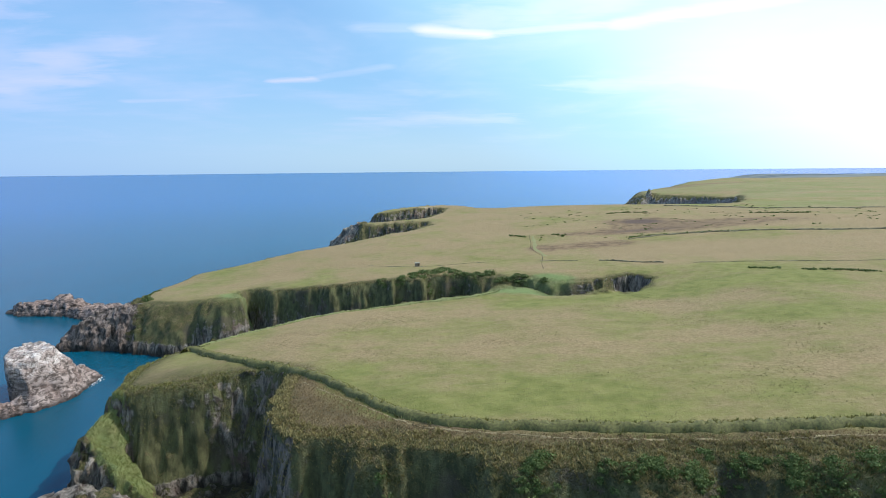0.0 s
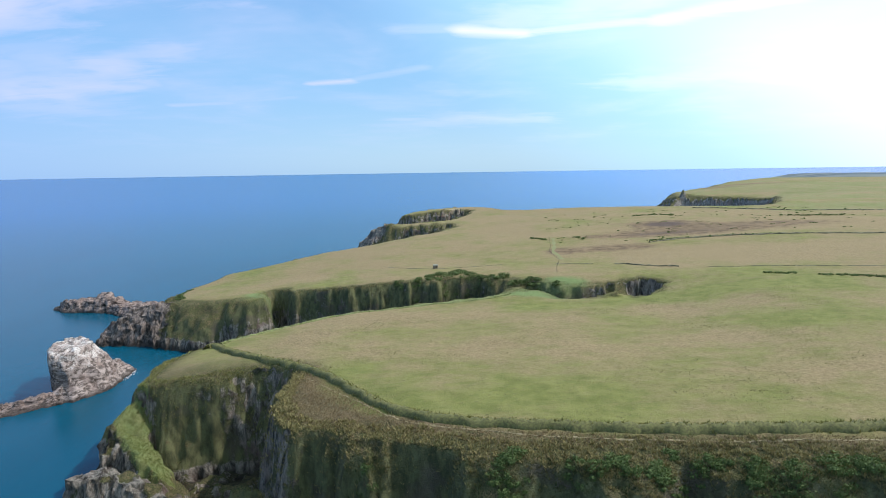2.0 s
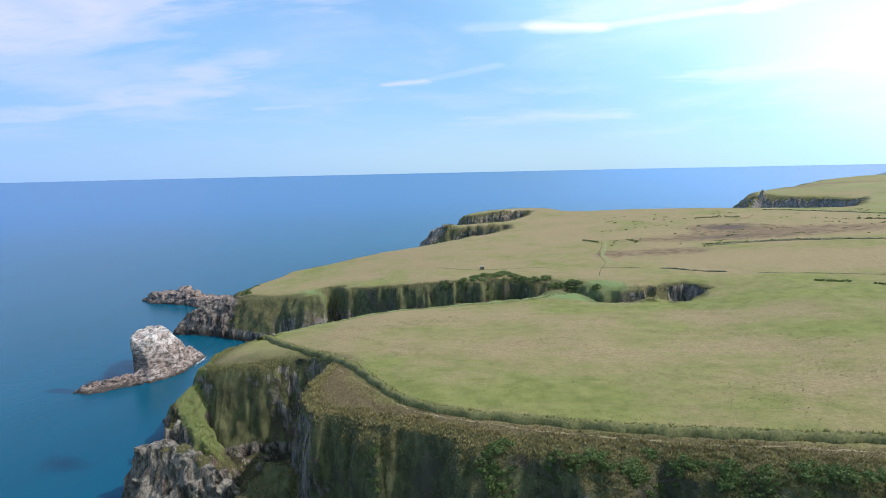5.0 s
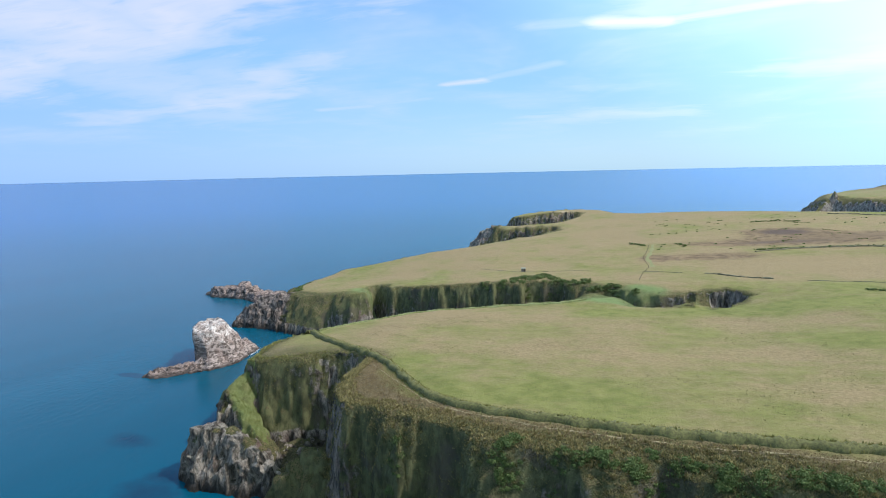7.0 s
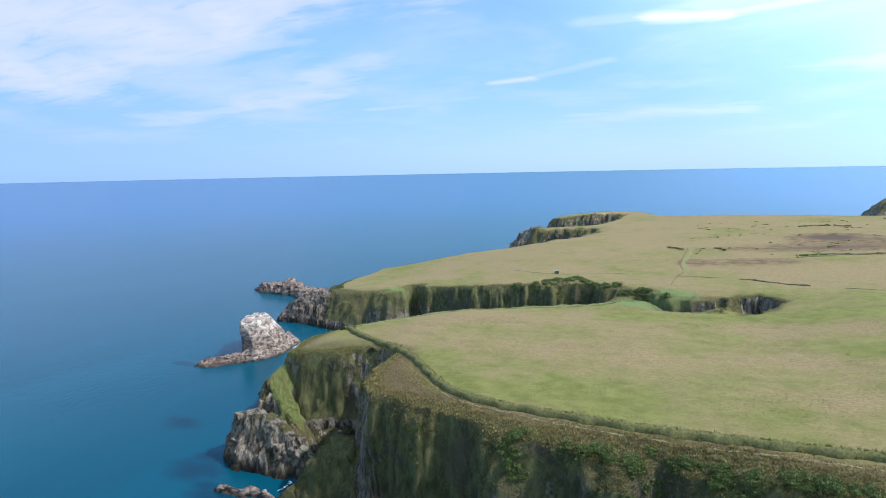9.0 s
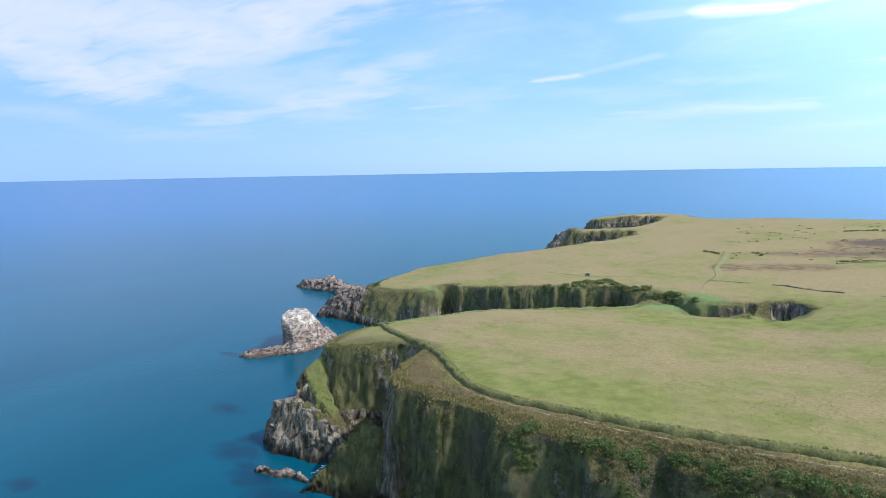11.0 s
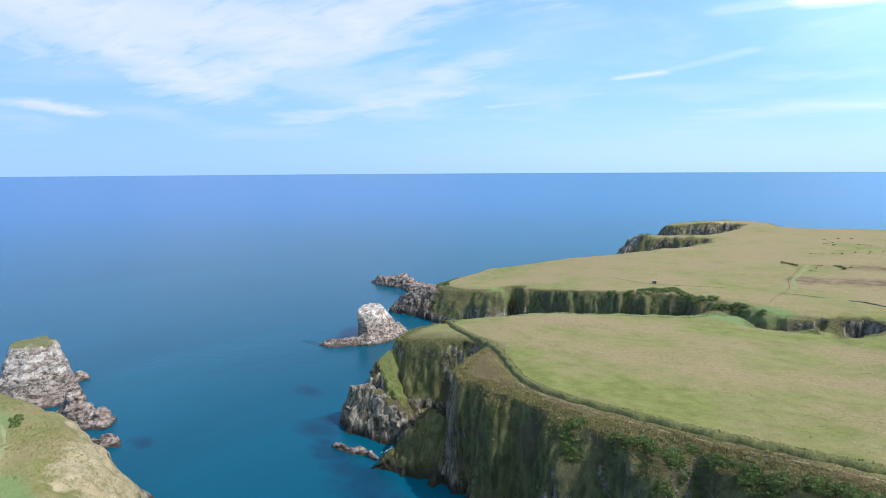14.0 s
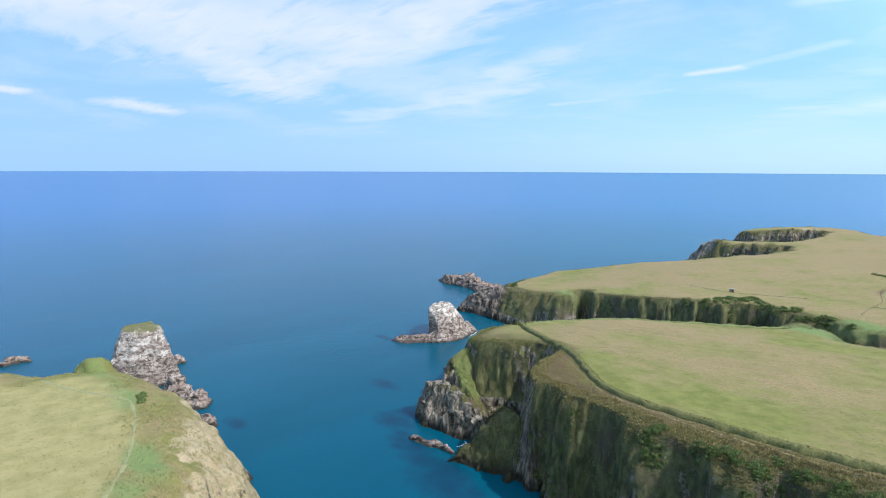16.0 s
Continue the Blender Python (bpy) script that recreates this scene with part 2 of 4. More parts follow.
def sea_material():
    m, n = material("sea_water")
    p = n.add("ShaderNodeNewGeometry").outputs["Position"]
    big = n.noise(n.mapped(p, scale=(1, 0.35, 1), rot=(0, 0, radians(25))), 0.012, 4.0, 0.6)
    colour = n.mix(n.ramp(big, 0.3, 0.7), rgb(0.001, 0.054, 0.088), rgb(0.001, 0.068, 0.112))
    qx, qy, qz = n.xyz(p)
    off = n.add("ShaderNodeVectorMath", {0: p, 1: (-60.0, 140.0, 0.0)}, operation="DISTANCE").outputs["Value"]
    # offshore: deeper water, with distance haze put into a bluer, lighter colour
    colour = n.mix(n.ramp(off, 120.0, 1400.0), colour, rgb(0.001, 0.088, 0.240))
    # far out to the east, haze and sun glare are painted in as paler blue
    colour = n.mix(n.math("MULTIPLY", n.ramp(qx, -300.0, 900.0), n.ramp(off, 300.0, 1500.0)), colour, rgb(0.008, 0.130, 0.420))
    # dark ellipses: reefs, and the cliffs' shade on the water painted into the colour
    reef_and_shade = 0.0
    ragged = n.math("MULTIPLY", n.noise(p, 0.16, 4.0), 1.6)
    for cx, cy, rx, ry in ((-133, 47, 8, 4), (-91, 95, 7, 5), (-81, 83, 6, 3), (-169, 156, 9, 3), (-120, 110, 10, 5), (-100, 128, 6, 9), (-74, 76, 6, 3), (-150, 232, 12, 6), (-90, 88, 12, 7), (-72, 79, 12, 5), (-88, 108, 7, 9), (-97, 120, 5, 8), (-46, 68, 18, 9), (-22, 62, 20, 9), (-62, 74, 12, 6), (-52, 74, 14, 7), (-160, 168, 9, 10), (-120, 226, 16, 6)):
        ex, ey = n.math("DIVIDE", n.math("SUBTRACT", qx, cx), rx), n.math("DIVIDE", n.math("SUBTRACT", qy, cy), ry)
        e = n.math("ADD", n.math("ADD", n.math("MULTIPLY", ex, ex), n.math("MULTIPLY", ey, ey)), ragged)
        reef_and_shade = n.math("MAXIMUM", n.ramp(e, 2.0, 0.5, 0.0, 0.75), reef_and_shade)
    colour = n.mix(reef_and_shade, colour, rgb(0.004, 0.022, 0.045))
    waves = n.noise(n.mapped(p, scale=(1, 0.5, 1), rot=(0, 0, radians(35))), 0.5, 6.0, 0.62)
    swell = n.noise(n.mapped(p, scale=(1, 0.4, 1), rot=(0, 0, radians(40))), 0.06, 3.0, 0.5)
    h = n.math("ADD", waves, n.math("MULTIPLY", swell, 2.0))
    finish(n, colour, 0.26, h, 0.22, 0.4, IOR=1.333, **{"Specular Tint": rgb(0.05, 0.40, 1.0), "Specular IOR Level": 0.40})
    return m


def plain(name, colour, rough=0.8, dark=0.6, scale=3.0):
    m, n = material(name)
    p = n.add("ShaderNodeNewGeometry").outputs["Position"]
    a = n.noise(p, scale, 5.0, 0.65)
    d = rgb(*(c * dark for c in colour))
    finish(n, n.mix(n.ramp(a, 0.3, 0.7), d, rgb(*colour)), rough, a, 0.5, 0.05)
    return m


MAT_GROUND = ground_material()
MAT_SEA = sea_material()
MAT_FOAM = plain("white_foam", (0.80, 0.82, 0.82), 0.6, 0.85, 1.0)
MAT_CRAG = crag_material("guano_stained_rock", 0.0)
MAT_CRAG_RED = crag_material("reddish_shore_rock", -0.2, 0.0, (0.052, 0.041, 0.036), (0.330, 0.255, 0.222))
MAT_CRAG_TOP = crag_material("guano_stained_rock_with_turf", 0.0, 26.0)


# ---- numeric helpers ----
def hash01(*c):
    h = np.zeros_like(c[0], dtype=np.uint64)
    for i, v in enumerate(c):
        h ^= (v.astype(np.int64) + 100000).astype(np.uint64) * np.uint64((73856093, 19349663, 83492791, 2654435761)[i])
    h ^= h >> np.uint64(13)
    h = (h * np.uint64(1274126177)) & np.uint64(0xFFFFFFFF)
    h ^= h >> np.uint64(16)
    h = (h * np.uint64(2246822519)) & np.uint64(0xFFFFFFFF)
    h ^= h >> np.uint64(15)
    return (h & np.uint64(0xFFFFFF)).astype(np.float64) / float(0xFFFFFF)


def value_noise(*p):
    """Smooth lattice noise in 2 or 3 dimensions, 0 to 1."""
    f = [np.floor(v) for v in p]
    t = [v - g for v, g in zip(p, f)]
    t = [v * v * v * (v * (v * 6 - 15) + 10) for v in t]
    out = 0.0
    for corner in range(2 ** len(p)):
        wgt, cell = 1.0, []
        for k in range(len(p)):
            bit = (corner >> k) & 1
            wgt = wgt * (t[k] if bit else 1 - t[k])
            cell.append(f[k] + bit)
        out = out + wgt * hash01(*cell)
    return out


def fbm(*p, octaves=4, gain=0.5, seed=0):
    """Sum of octaves, about -1 to 1."""
    out, amp, tot = 0.0, 1.0, 0.0
    for o in range(octaves):
        k = 2.03 ** o
        out = out + amp * (value_noise(*[v * k + 17.3 * (seed + 1) + 31.7 * o for v in p]) * 2 - 1)
        tot += amp
        amp *= gain
    return out / tot * 1.4


def ridged(*p, octaves=3, seed=0):
    out, amp, tot = 0.0, 1.0, 0.0
    for o in range(octaves):
        k = 2.1 ** o
        out = out + amp * (1 - np.abs(value_noise(*[v * k + 9.1 * (seed + 1) + 13.3 * o for v in p]) * 2 - 1))
        tot += amp
        amp *= 0.5
    return out / tot


def blocks(*p, seed=0):
    """Jointed rock: each point takes the random height of its nearest block, 0 to 1."""
    f = [np.floor(v) for v in p]
    best, val = np.full(p[0].shape, 1e9), np.zeros(p[0].shape)
    for off in itertools.product((-1, 0, 1), repeat=len(p)):
        cell = [g + o + 57 * seed for g, o in zip(f, off)]
        d = 0.0
        for k2 in range(len(p)):
            jit = hash01(*cell[k2:], *cell[:k2]) * 0.9 + 0.05
            d = d + (f[k2] + off[k2] + jit - p[k2]) ** 2
        near = d < best
        best = np.where(near, d, best)
        val = np.where(near, hash01(*[c + 991 for c in cell]), val)
    return val


def step01(a, b, x):
    t = np.clip((x - a) / (b - a), 0, 1)
    return t * t * (3 - 2 * t)


def segments(pts, closed=False):
    q = list(pts) + ([pts[0]] if closed else [])
    return list(zip(q[:-1], q[1:]))


def distance(x, y, pts, closed=False):
    """Distance to a line, the place along it and the side."""
    best = np.full(x.shape, 1e9)
    for a, b in segments(pts, closed):
        vx, vy = b[0] - a[0], b[1] - a[1]
        t = np.clip(((x - a[0]) * vx + (y - a[1]) * vy) / (vx * vx + vy * vy), 0, 1)
        best = np.minimum(best, (x - a[0] - t * vx) ** 2 + (y - a[1] - t * vy) ** 2)
    return np.sqrt(best)


def inside(x, y, pts):
    c = np.zeros(x.shape, bool)
    for a, b in segments(pts, True):
        if a[1] == b[1]:
            continue
        hit = ((a[1] > y) != (b[1] > y)) & (x < (b[0] - a[0]) * (y - a[1]) / (b[1] - a[1]) + a[0])
        c ^= hit
    return c


def part(name, bm, mat, parent=None, label="", smooth=False):
    me = bpy.data.meshes.new(name)
    bm.to_mesh(me)
    bm.free()
    me.materials.append(mat)
    if smooth:
        me.polygons.foreach_set("use_smooth", [True] * len(me.polygons))
    ob = new(name, me)
    ob.parent = parent
    if label:
        tagged(ob, label)
    return ob


def array_mesh(name, verts, faces, mat, smooth=True, attrs=None):
    """A mesh from arrays of vertices and of quads or triangles."""
    verts, faces = np.asarray(verts, np.float32), np.asarray(faces, np.int32)
    me = bpy.data.meshes.new(name)
    k = faces.shape[1]
    me.vertices.add(len(verts))
    me.vertices.foreach_set("co", verts.ravel())
    me.loops.add(faces.size)
    me.loops.foreach_set("vertex_index", faces.ravel())
    me.polygons.add(len(faces))
    me.polygons.foreach_set("loop_start", np.arange(0, faces.size, k, dtype=np.int32))
    me.polygons.foreach_set("loop_total", np.full(len(faces), k, dtype=np.int32))
    if smooth:
        me.polygons.foreach_set("use_smooth", np.ones(len(faces), bool))
    for a, v in (attrs or {}).items():
        me.attributes.new(a, "FLOAT", "POINT").data.foreach_set("value", np.asarray(v, np.float32))
    me.update(calc_edges=True)
    me.materials.append(mat)
    return new(name, me)


def grid_faces(nx, ny, keep):
    i = np.arange(ny - 1)[:, None] * nx + np.arange(nx - 1)[None, :]
    q = np.stack([i, i + 1, i + nx + 1, i + nx], -1).reshape(-1, 4)
    return q[keep[q].any(1)]


def compact(verts, faces, attrs):
    used = np.zeros(len(verts), bool)
    used[faces] = True
    index = np.cumsum(used) - 1
    return verts[used], index[faces], {k: v[used] for k, v in attrs.items()}


def normals_of(vx, vy, vz):
    """Normals of a grid of points."""
    p = np.stack([vx, vy, vz], -1)
    n = np.cross(np.gradient(p, axis=1), np.gradient(p, axis=0))
    return n / np.maximum(np.linalg.norm(n, axis=-1, keepdims=True), 1e-9)


# ---- the lie of the land ----
RIM = [
    # headland by the second stack, then the creek under the camera
    (-240, -420), (-196, -150), (-182, -80), (-166, -42), (-148, -18), (-136, -11), (-133, -2), (-128, 6), (-114, 9), (-102, 9), (-87, 4), (-72, -1),
    (-58, -8), (-40, -19), (0, -40), (50, -62), (110, -60), (150, -30), (166, 10), (158, 44), (130, 64), (100, 70),
    # near headland: front, west end, back
    (69, 73.5), (49, 76.5), (32, 76.5), (20, 78.5), (12, 78.5), (6, 80.5), (-5, 84.5), (-16, 86.5), (-27, 88.5), (-33, 93), (-36.5, 102), (-39.5, 112),
    (-40, 119), (-41.5, 126), (-50, 129.5), (-59, 131), (-69, 127), (-77, 124.5), (-83, 127), (-86, 136), (-89, 148), (-89, 159), (-82, 169), (-71, 182), (-52, 196), (-34, 203),
    (-16, 208), (10, 213), (20, 218), (28, 216), (36, 207), (50, 204.5), (59, 207), (63, 202.5), (70, 205), (79, 216),
    # far side of the creek
    (71, 223), (60, 221), (41, 220), (32, 228), (16, 237), (4, 243), (-12, 242), (-36, 240), (-66, 238), (-79, 240), (-84, 246), (-91, 253), (-98, 253), (-101, 246), (-97, 234), (-118, 236),
    (-136, 240), (-145, 246), (-152, 258), (-158, 285), (-152, 318), (-124, 345), (-104, 366), (-72, 380),
    # small bay, thin tongue, second bay, outer point
    (-50, 398), (-30, 415), (-16, 436), (-20, 456), (-28, 465), (-31, 457), (-38, 467), (-42, 458), (-50, 469), (-54, 461), (-61, 470), (-66, 466), (-80, 482), (-88, 494), (-80, 494), (-60, 484), (-40, 480), (-26, 487), (-16, 507),
    (-7, 535), (-6, 556), (-20, 562), (-45, 550), (-70, 543), (-80, 548), (-66, 566), (-40, 580), (-10, 592), (12, 572), (24, 545), (49, 530), (90, 528), (130, 518), (160, 507), (215, 490), (250, 492),
    # far bay and far coast
    (285, 540), (335, 640), (388, 745), (370, 820), (312, 866), (306, 900), (335, 965), (430, 1110), (580, 1380), (760, 1720), (1750, 1720), (1750, -420),
]


def plateau(x, y):
    """Height of the grassland, before the edge is cut."""
    z = 34 + 0.055 * x - 0.015 * (np.minimum(y, 280) - 100) + np.maximum(0, y - 280) * 0.03 - 0.05 * np.maximum(0, -42 - x)
    z = z - 0.045 * np.clip(y - 105, 0, 90) * (1 - step01(200, 235, y)) * (1 - step01(60, 110, x))
    z = np.where(z > 42, 42 + 5 * (1 - np.exp(-(z - 42) / 5)), z)
    south = step01(40, 0, y) * step01(0, -60, x)
    z = z * (1 - south) + (35.5 + 0.012 * (x + 110) + 0.01 * y) * south
    return z


# spurs: crest points (x, y, z), slope to the left and right of the way along, and how far the gentle part reaches
SPURS = [
    ([(-84, 130, 23.0), (-85, 124, 20.6), (-85.4, 118.2, 18.3), (-80.5, 113.5, 15.8), (-73.5, 109, 13.0), (-67.5, 106, 10.4), (-64, 102, 4.5), (-61.5, 98.5, -2.0)], (0.85, 6.5, 9.0), (2.4, 12.0, 2.6)),
    ([(-81.5, 101.5, 13.5), (-77, 101, 15.4), (-70, 101, 14.6), (-64, 100, 12.5), (-60, 99, 8.0)], (1.2, 4.0, 3.2), (0.35, 2.5, 2.5)),
    ([(56, 203, 34.0), (60, 212, 27.0), (61, 222, 34.0)], (0.8, 5.0, 2.0), (0.8, 5.0, 2.0)),
    ([(-34, 93, 27.0), (-39, 92.5, 18.5), (-42.5, 92, 17.8), (-45.5, 88, 12.5), (-50, 84.5, 7.0), (-57.5, 78, -0.5), (-60, 76, -3.0)], (2.1, 40, 2.1), (1.0, 2.0, 4.2)),
    ([(-136, 244, 19.0), (-152, 242, 18.0), (-164, 240, 15.0), (-172, 238, 9.0), (-180, 236, -2.0)], (0.7, 5.0, 2.3), (0.8, 5.0, 2.3)),
    ([(-72, 468, 31.0), (-84, 484, 33.0), (-97, 505, 25.0), (-118, 545, 9.0), (-130, 588, -2.0)], (1.3, 60, 1.3), (1.3, 60, 1.3)),
    ([(325, 866, 42), (316, 866, 43.0), (309, 866, 41.0), (303, 864, 38.0), (285, 850, 24), (262, 800, 0.0)], (1.6, 90, 1.6), (1.6, 90, 1.6)),
    ([(307, 865, 50.0), (308, 865, 50.0)], (3.4, 90, 3.4), (3.4, 90, 3.4)),
]


def spur_height(x, y, crest, left, right):
    out = np.full(x.shape, -50.0)
    for a, b in segments(crest):
        vx, vy = b[0] - a[0], b[1] - a[1]
        t = np.clip(((x - a[0]) * vx + (y - a[1]) * vy) / (vx * vx + vy * vy), 0, 1)
        ex, ey = x - a[0] - t * vx, y - a[1] - t * vy
        d = np.hypot(ex, ey)
        on_left = vx * ey - vy * ex > 0
        drop = [s[0] * np.minimum(d, s[1]) + s[2] * np.maximum(0, d - s[1]) for s in (left, right)]
        out = np.maximum(out, a[2] + t * (b[2] - a[2]) - np.where(on_left, drop[0], drop[1]))
    return out


# how wide the cliff is, at places along the coast
RUNS = [(-110, 20, 25), (-70, 10, 30), (0, -30, 24), (18, 75, 11), (38, 73, 18), (60, 70, 25), (90, 68, 28), (-30, 85, 8), (-18, 83, 8), (-5, 80, 8.5), (8, 76, 10.5), (-36, 100, 6), (-39, 112, 5), (-42, 123, 5), (-52, 127, 6), (-62, 127, 8), (-72, 124, 7.5), (-79, 123, 4), (-92, 140, 9), (-92, 150, 12), (-60, 195, 12), (20, 212, 9),
        (60, 206, 7), (60, 221, 5), (30, 228, 15), (-10, 240, 6), (-60, 237, 4), (-85, 245, 4), (-100, 238, 8), (-125, 236, 17), (-155, 290, 16), (-110, 360, 20), (-20, 430, 12), (-45, 460, 10),
        (-40, 490, 10), (-40, 548, 9), (-5, 560, 8), (100, 530, 25), (380, 760, 22), (330, 640, 22), (330, 960, 45), (600, 1400, 80)]


# hollows (deep) and ribs (minus) of the cliff that faces the creek: where they begin, reach full depth, leave it and end along it, and metres
HOLLOWS = [(-27, -25, -22, -20.8, 6.5), (-19.5, -18, -12.5, -10.5, -2.6), (-9.5, -6.5, 0.2, 1.6, 5.5), (2.4, 4, 8, 14, -1.6), (13, 17, 20, 21.5, 2.6), (22, 24, 29, 33, -1.6), (31, 36, 39.5, 41, 3.0), (49, 55, 58, 60, 2.6), (66, 71, 75, 77, 3.2)]


BOWL = [(-63, 100.5), (-57, 97), (-50, 91), (-40, 98), (-40, 118), (-48, 126), (-60, 128), (-78, 123), (-72, 112)]
# clefts between the spurs: line, depth, half-width
CLEFTS = [([(-36.5, 95), (-32.5, 86), (-30, 79)], 9.0, 2.0), ([(-20, 85), (-18.5, 72)], 5.0, 1.6), ([(-39.5, 116), (-43, 113), (-48, 110)], 5.0, 1.3), ([(-38, 106), (-42, 102), (-47, 99)], 5.0, 1.2)]


def land(x, y):
    """Height of the ground, and the signed way past the rim."""
    d = distance(x, y, RIM, True)
    d = np.where(inside(x, y, RIM), -d, d)
    far = step01(620, 1200, np.hypot(x, y - 60))
    wob = 2.2 * fbm(x / 15, y / 15, octaves=3, seed=3) + 1.0 * fbm(x / 4.2, y / 4.2, octaves=3, seed=5) + far * 9 * fbm(x / 60, y / 60, octaves=3, seed=9)
    rib = step01(0.80, 0.97, ridged((x + 0.35 * y) / 17, 0.0 * x + 3.3, octaves=1, seed=13)) * 3.0 * step01(205, 225, y)
    d = d + wob * step01(-9, 1, d) - rib * step01(0, 2, d)
    front = step01(98, 90, y) * step01(-36, -28, x) * step01(40, 55, y) * step01(-1, 6, d)
    across = x + 0.18 * (y - 80) + 0.9 * fbm(x / 6, y / 6, seed=15)
    for x0, x1, x2, x3, deep in HOLLOWS:
        d = d + deep * step01(x0, x1, across) * step01(x3, x2, across) * front
    num, den = 0.0, 0.0
    for ax, ay, r in RUNS:
        wgt = 1.0 / ((x - ax) ** 2 + (y - ay) ** 2 + 80.0) ** 1.6
        num, den = num + wgt * r, den + wgt
    run = num / den
    top = plateau(x, y)
    roll = 0.35 * fbm(x / 40, y / 40, octaves=3, seed=1) + 0.10 * fbm(x / 7, y / 7, octaves=3, seed=2)
    top = top + roll + far * 2.5 * fbm(x / 160, y / 160, octaves=3, seed=4)
    shoulder = np.clip((d + 9) / 9, 0, 1) ** 2 * 1.1
    top = top + 3.0 * np.exp(-((x + 60) ** 2 / 2500.0 + (y - 555) ** 2 / 1600.0))
    top = top + 4.8 * np.sqrt(np.clip(1 - ((x + 132) ** 2 + (y - 3.0) ** 2) / 27.0, 0, 1))
    shoulder = shoulder + np.clip((d + 110) / 110, 0, 1) ** 1.5 * 10.0 * step01(620, 800, y)
    u = np.clip(d / run, 0, None)
    fall = np.where(u < 0.3, 0.13 * (u / 0.3) ** 1.6, 0.13 + (u - 0.3) / 0.7 * 0.87)
    knoll = step01(-150, -138, x) * step01(-92, -104, x) * step01(215, 225, y) * step01(262, 250, y)
    fall = fall + knoll * (np.clip(u, 0, 1.2) ** 1.9 - fall)
    z = top - shoulder - (top + 2.0) * fall
    z = np.maximum(z, -6.0)
    for crest, left, right in SPURS:
        s = spur_height(x + 1.2 * fbm(x / 5, y / 5, seed=11), y + 1.2 * fbm(x / 5, y / 5, seed=12), crest, left, right)
        z = np.where(s > z, s, z)
    for cut, deep, wide in CLEFTS:
        z = z - deep * np.exp(-(distance(x + 0.8 * fbm(x / 4, y / 4, seed=14), y, cut) / wide) ** 2) * step01(0.0, 3.0, d)
    # boulders on the floor of the bowl
    pit = distance(x, y, BOWL) * np.where(inside(x, y, BOWL), 1, -1)
    z = np.where(pit > -1.5, np.maximum(z, np.minimum(1.2 + 0.22 * pit, 5.0) + 1.6 * fbm(x / 3, y / 3, octaves=3, seed=16) - 1.5 * step01(1, -1.5, pit)), z)
    z = np.maximum(z, -6.0)
    return z, d


def lines(*runs):
    out = [np.arange(a, b, s) for a, b, s in runs]
    return np.concatenate(out + [np.array([float(runs[-1][1])])])


GX = lines((-250, -200, 3), (-200, -100, 1.0), (-100, 80, 0.5), (80, 170, 1.3), (170, 420, 2.5), (420, 1000, 10), (1000, 1720, 40))
GY = lines((-420, -100, 16), (-100, -30, 1.5), (-30, 40, 0.8), (40, 62, 1.5), (62, 70, 0.6), (70, 92, 0.28), (92, 134, 0.36), (134, 260, 0.7), (260, 320, 1.5), (320, 620, 2.2), (620, 900, 4), (900, 1000, 8), (1000, 1680, 40))


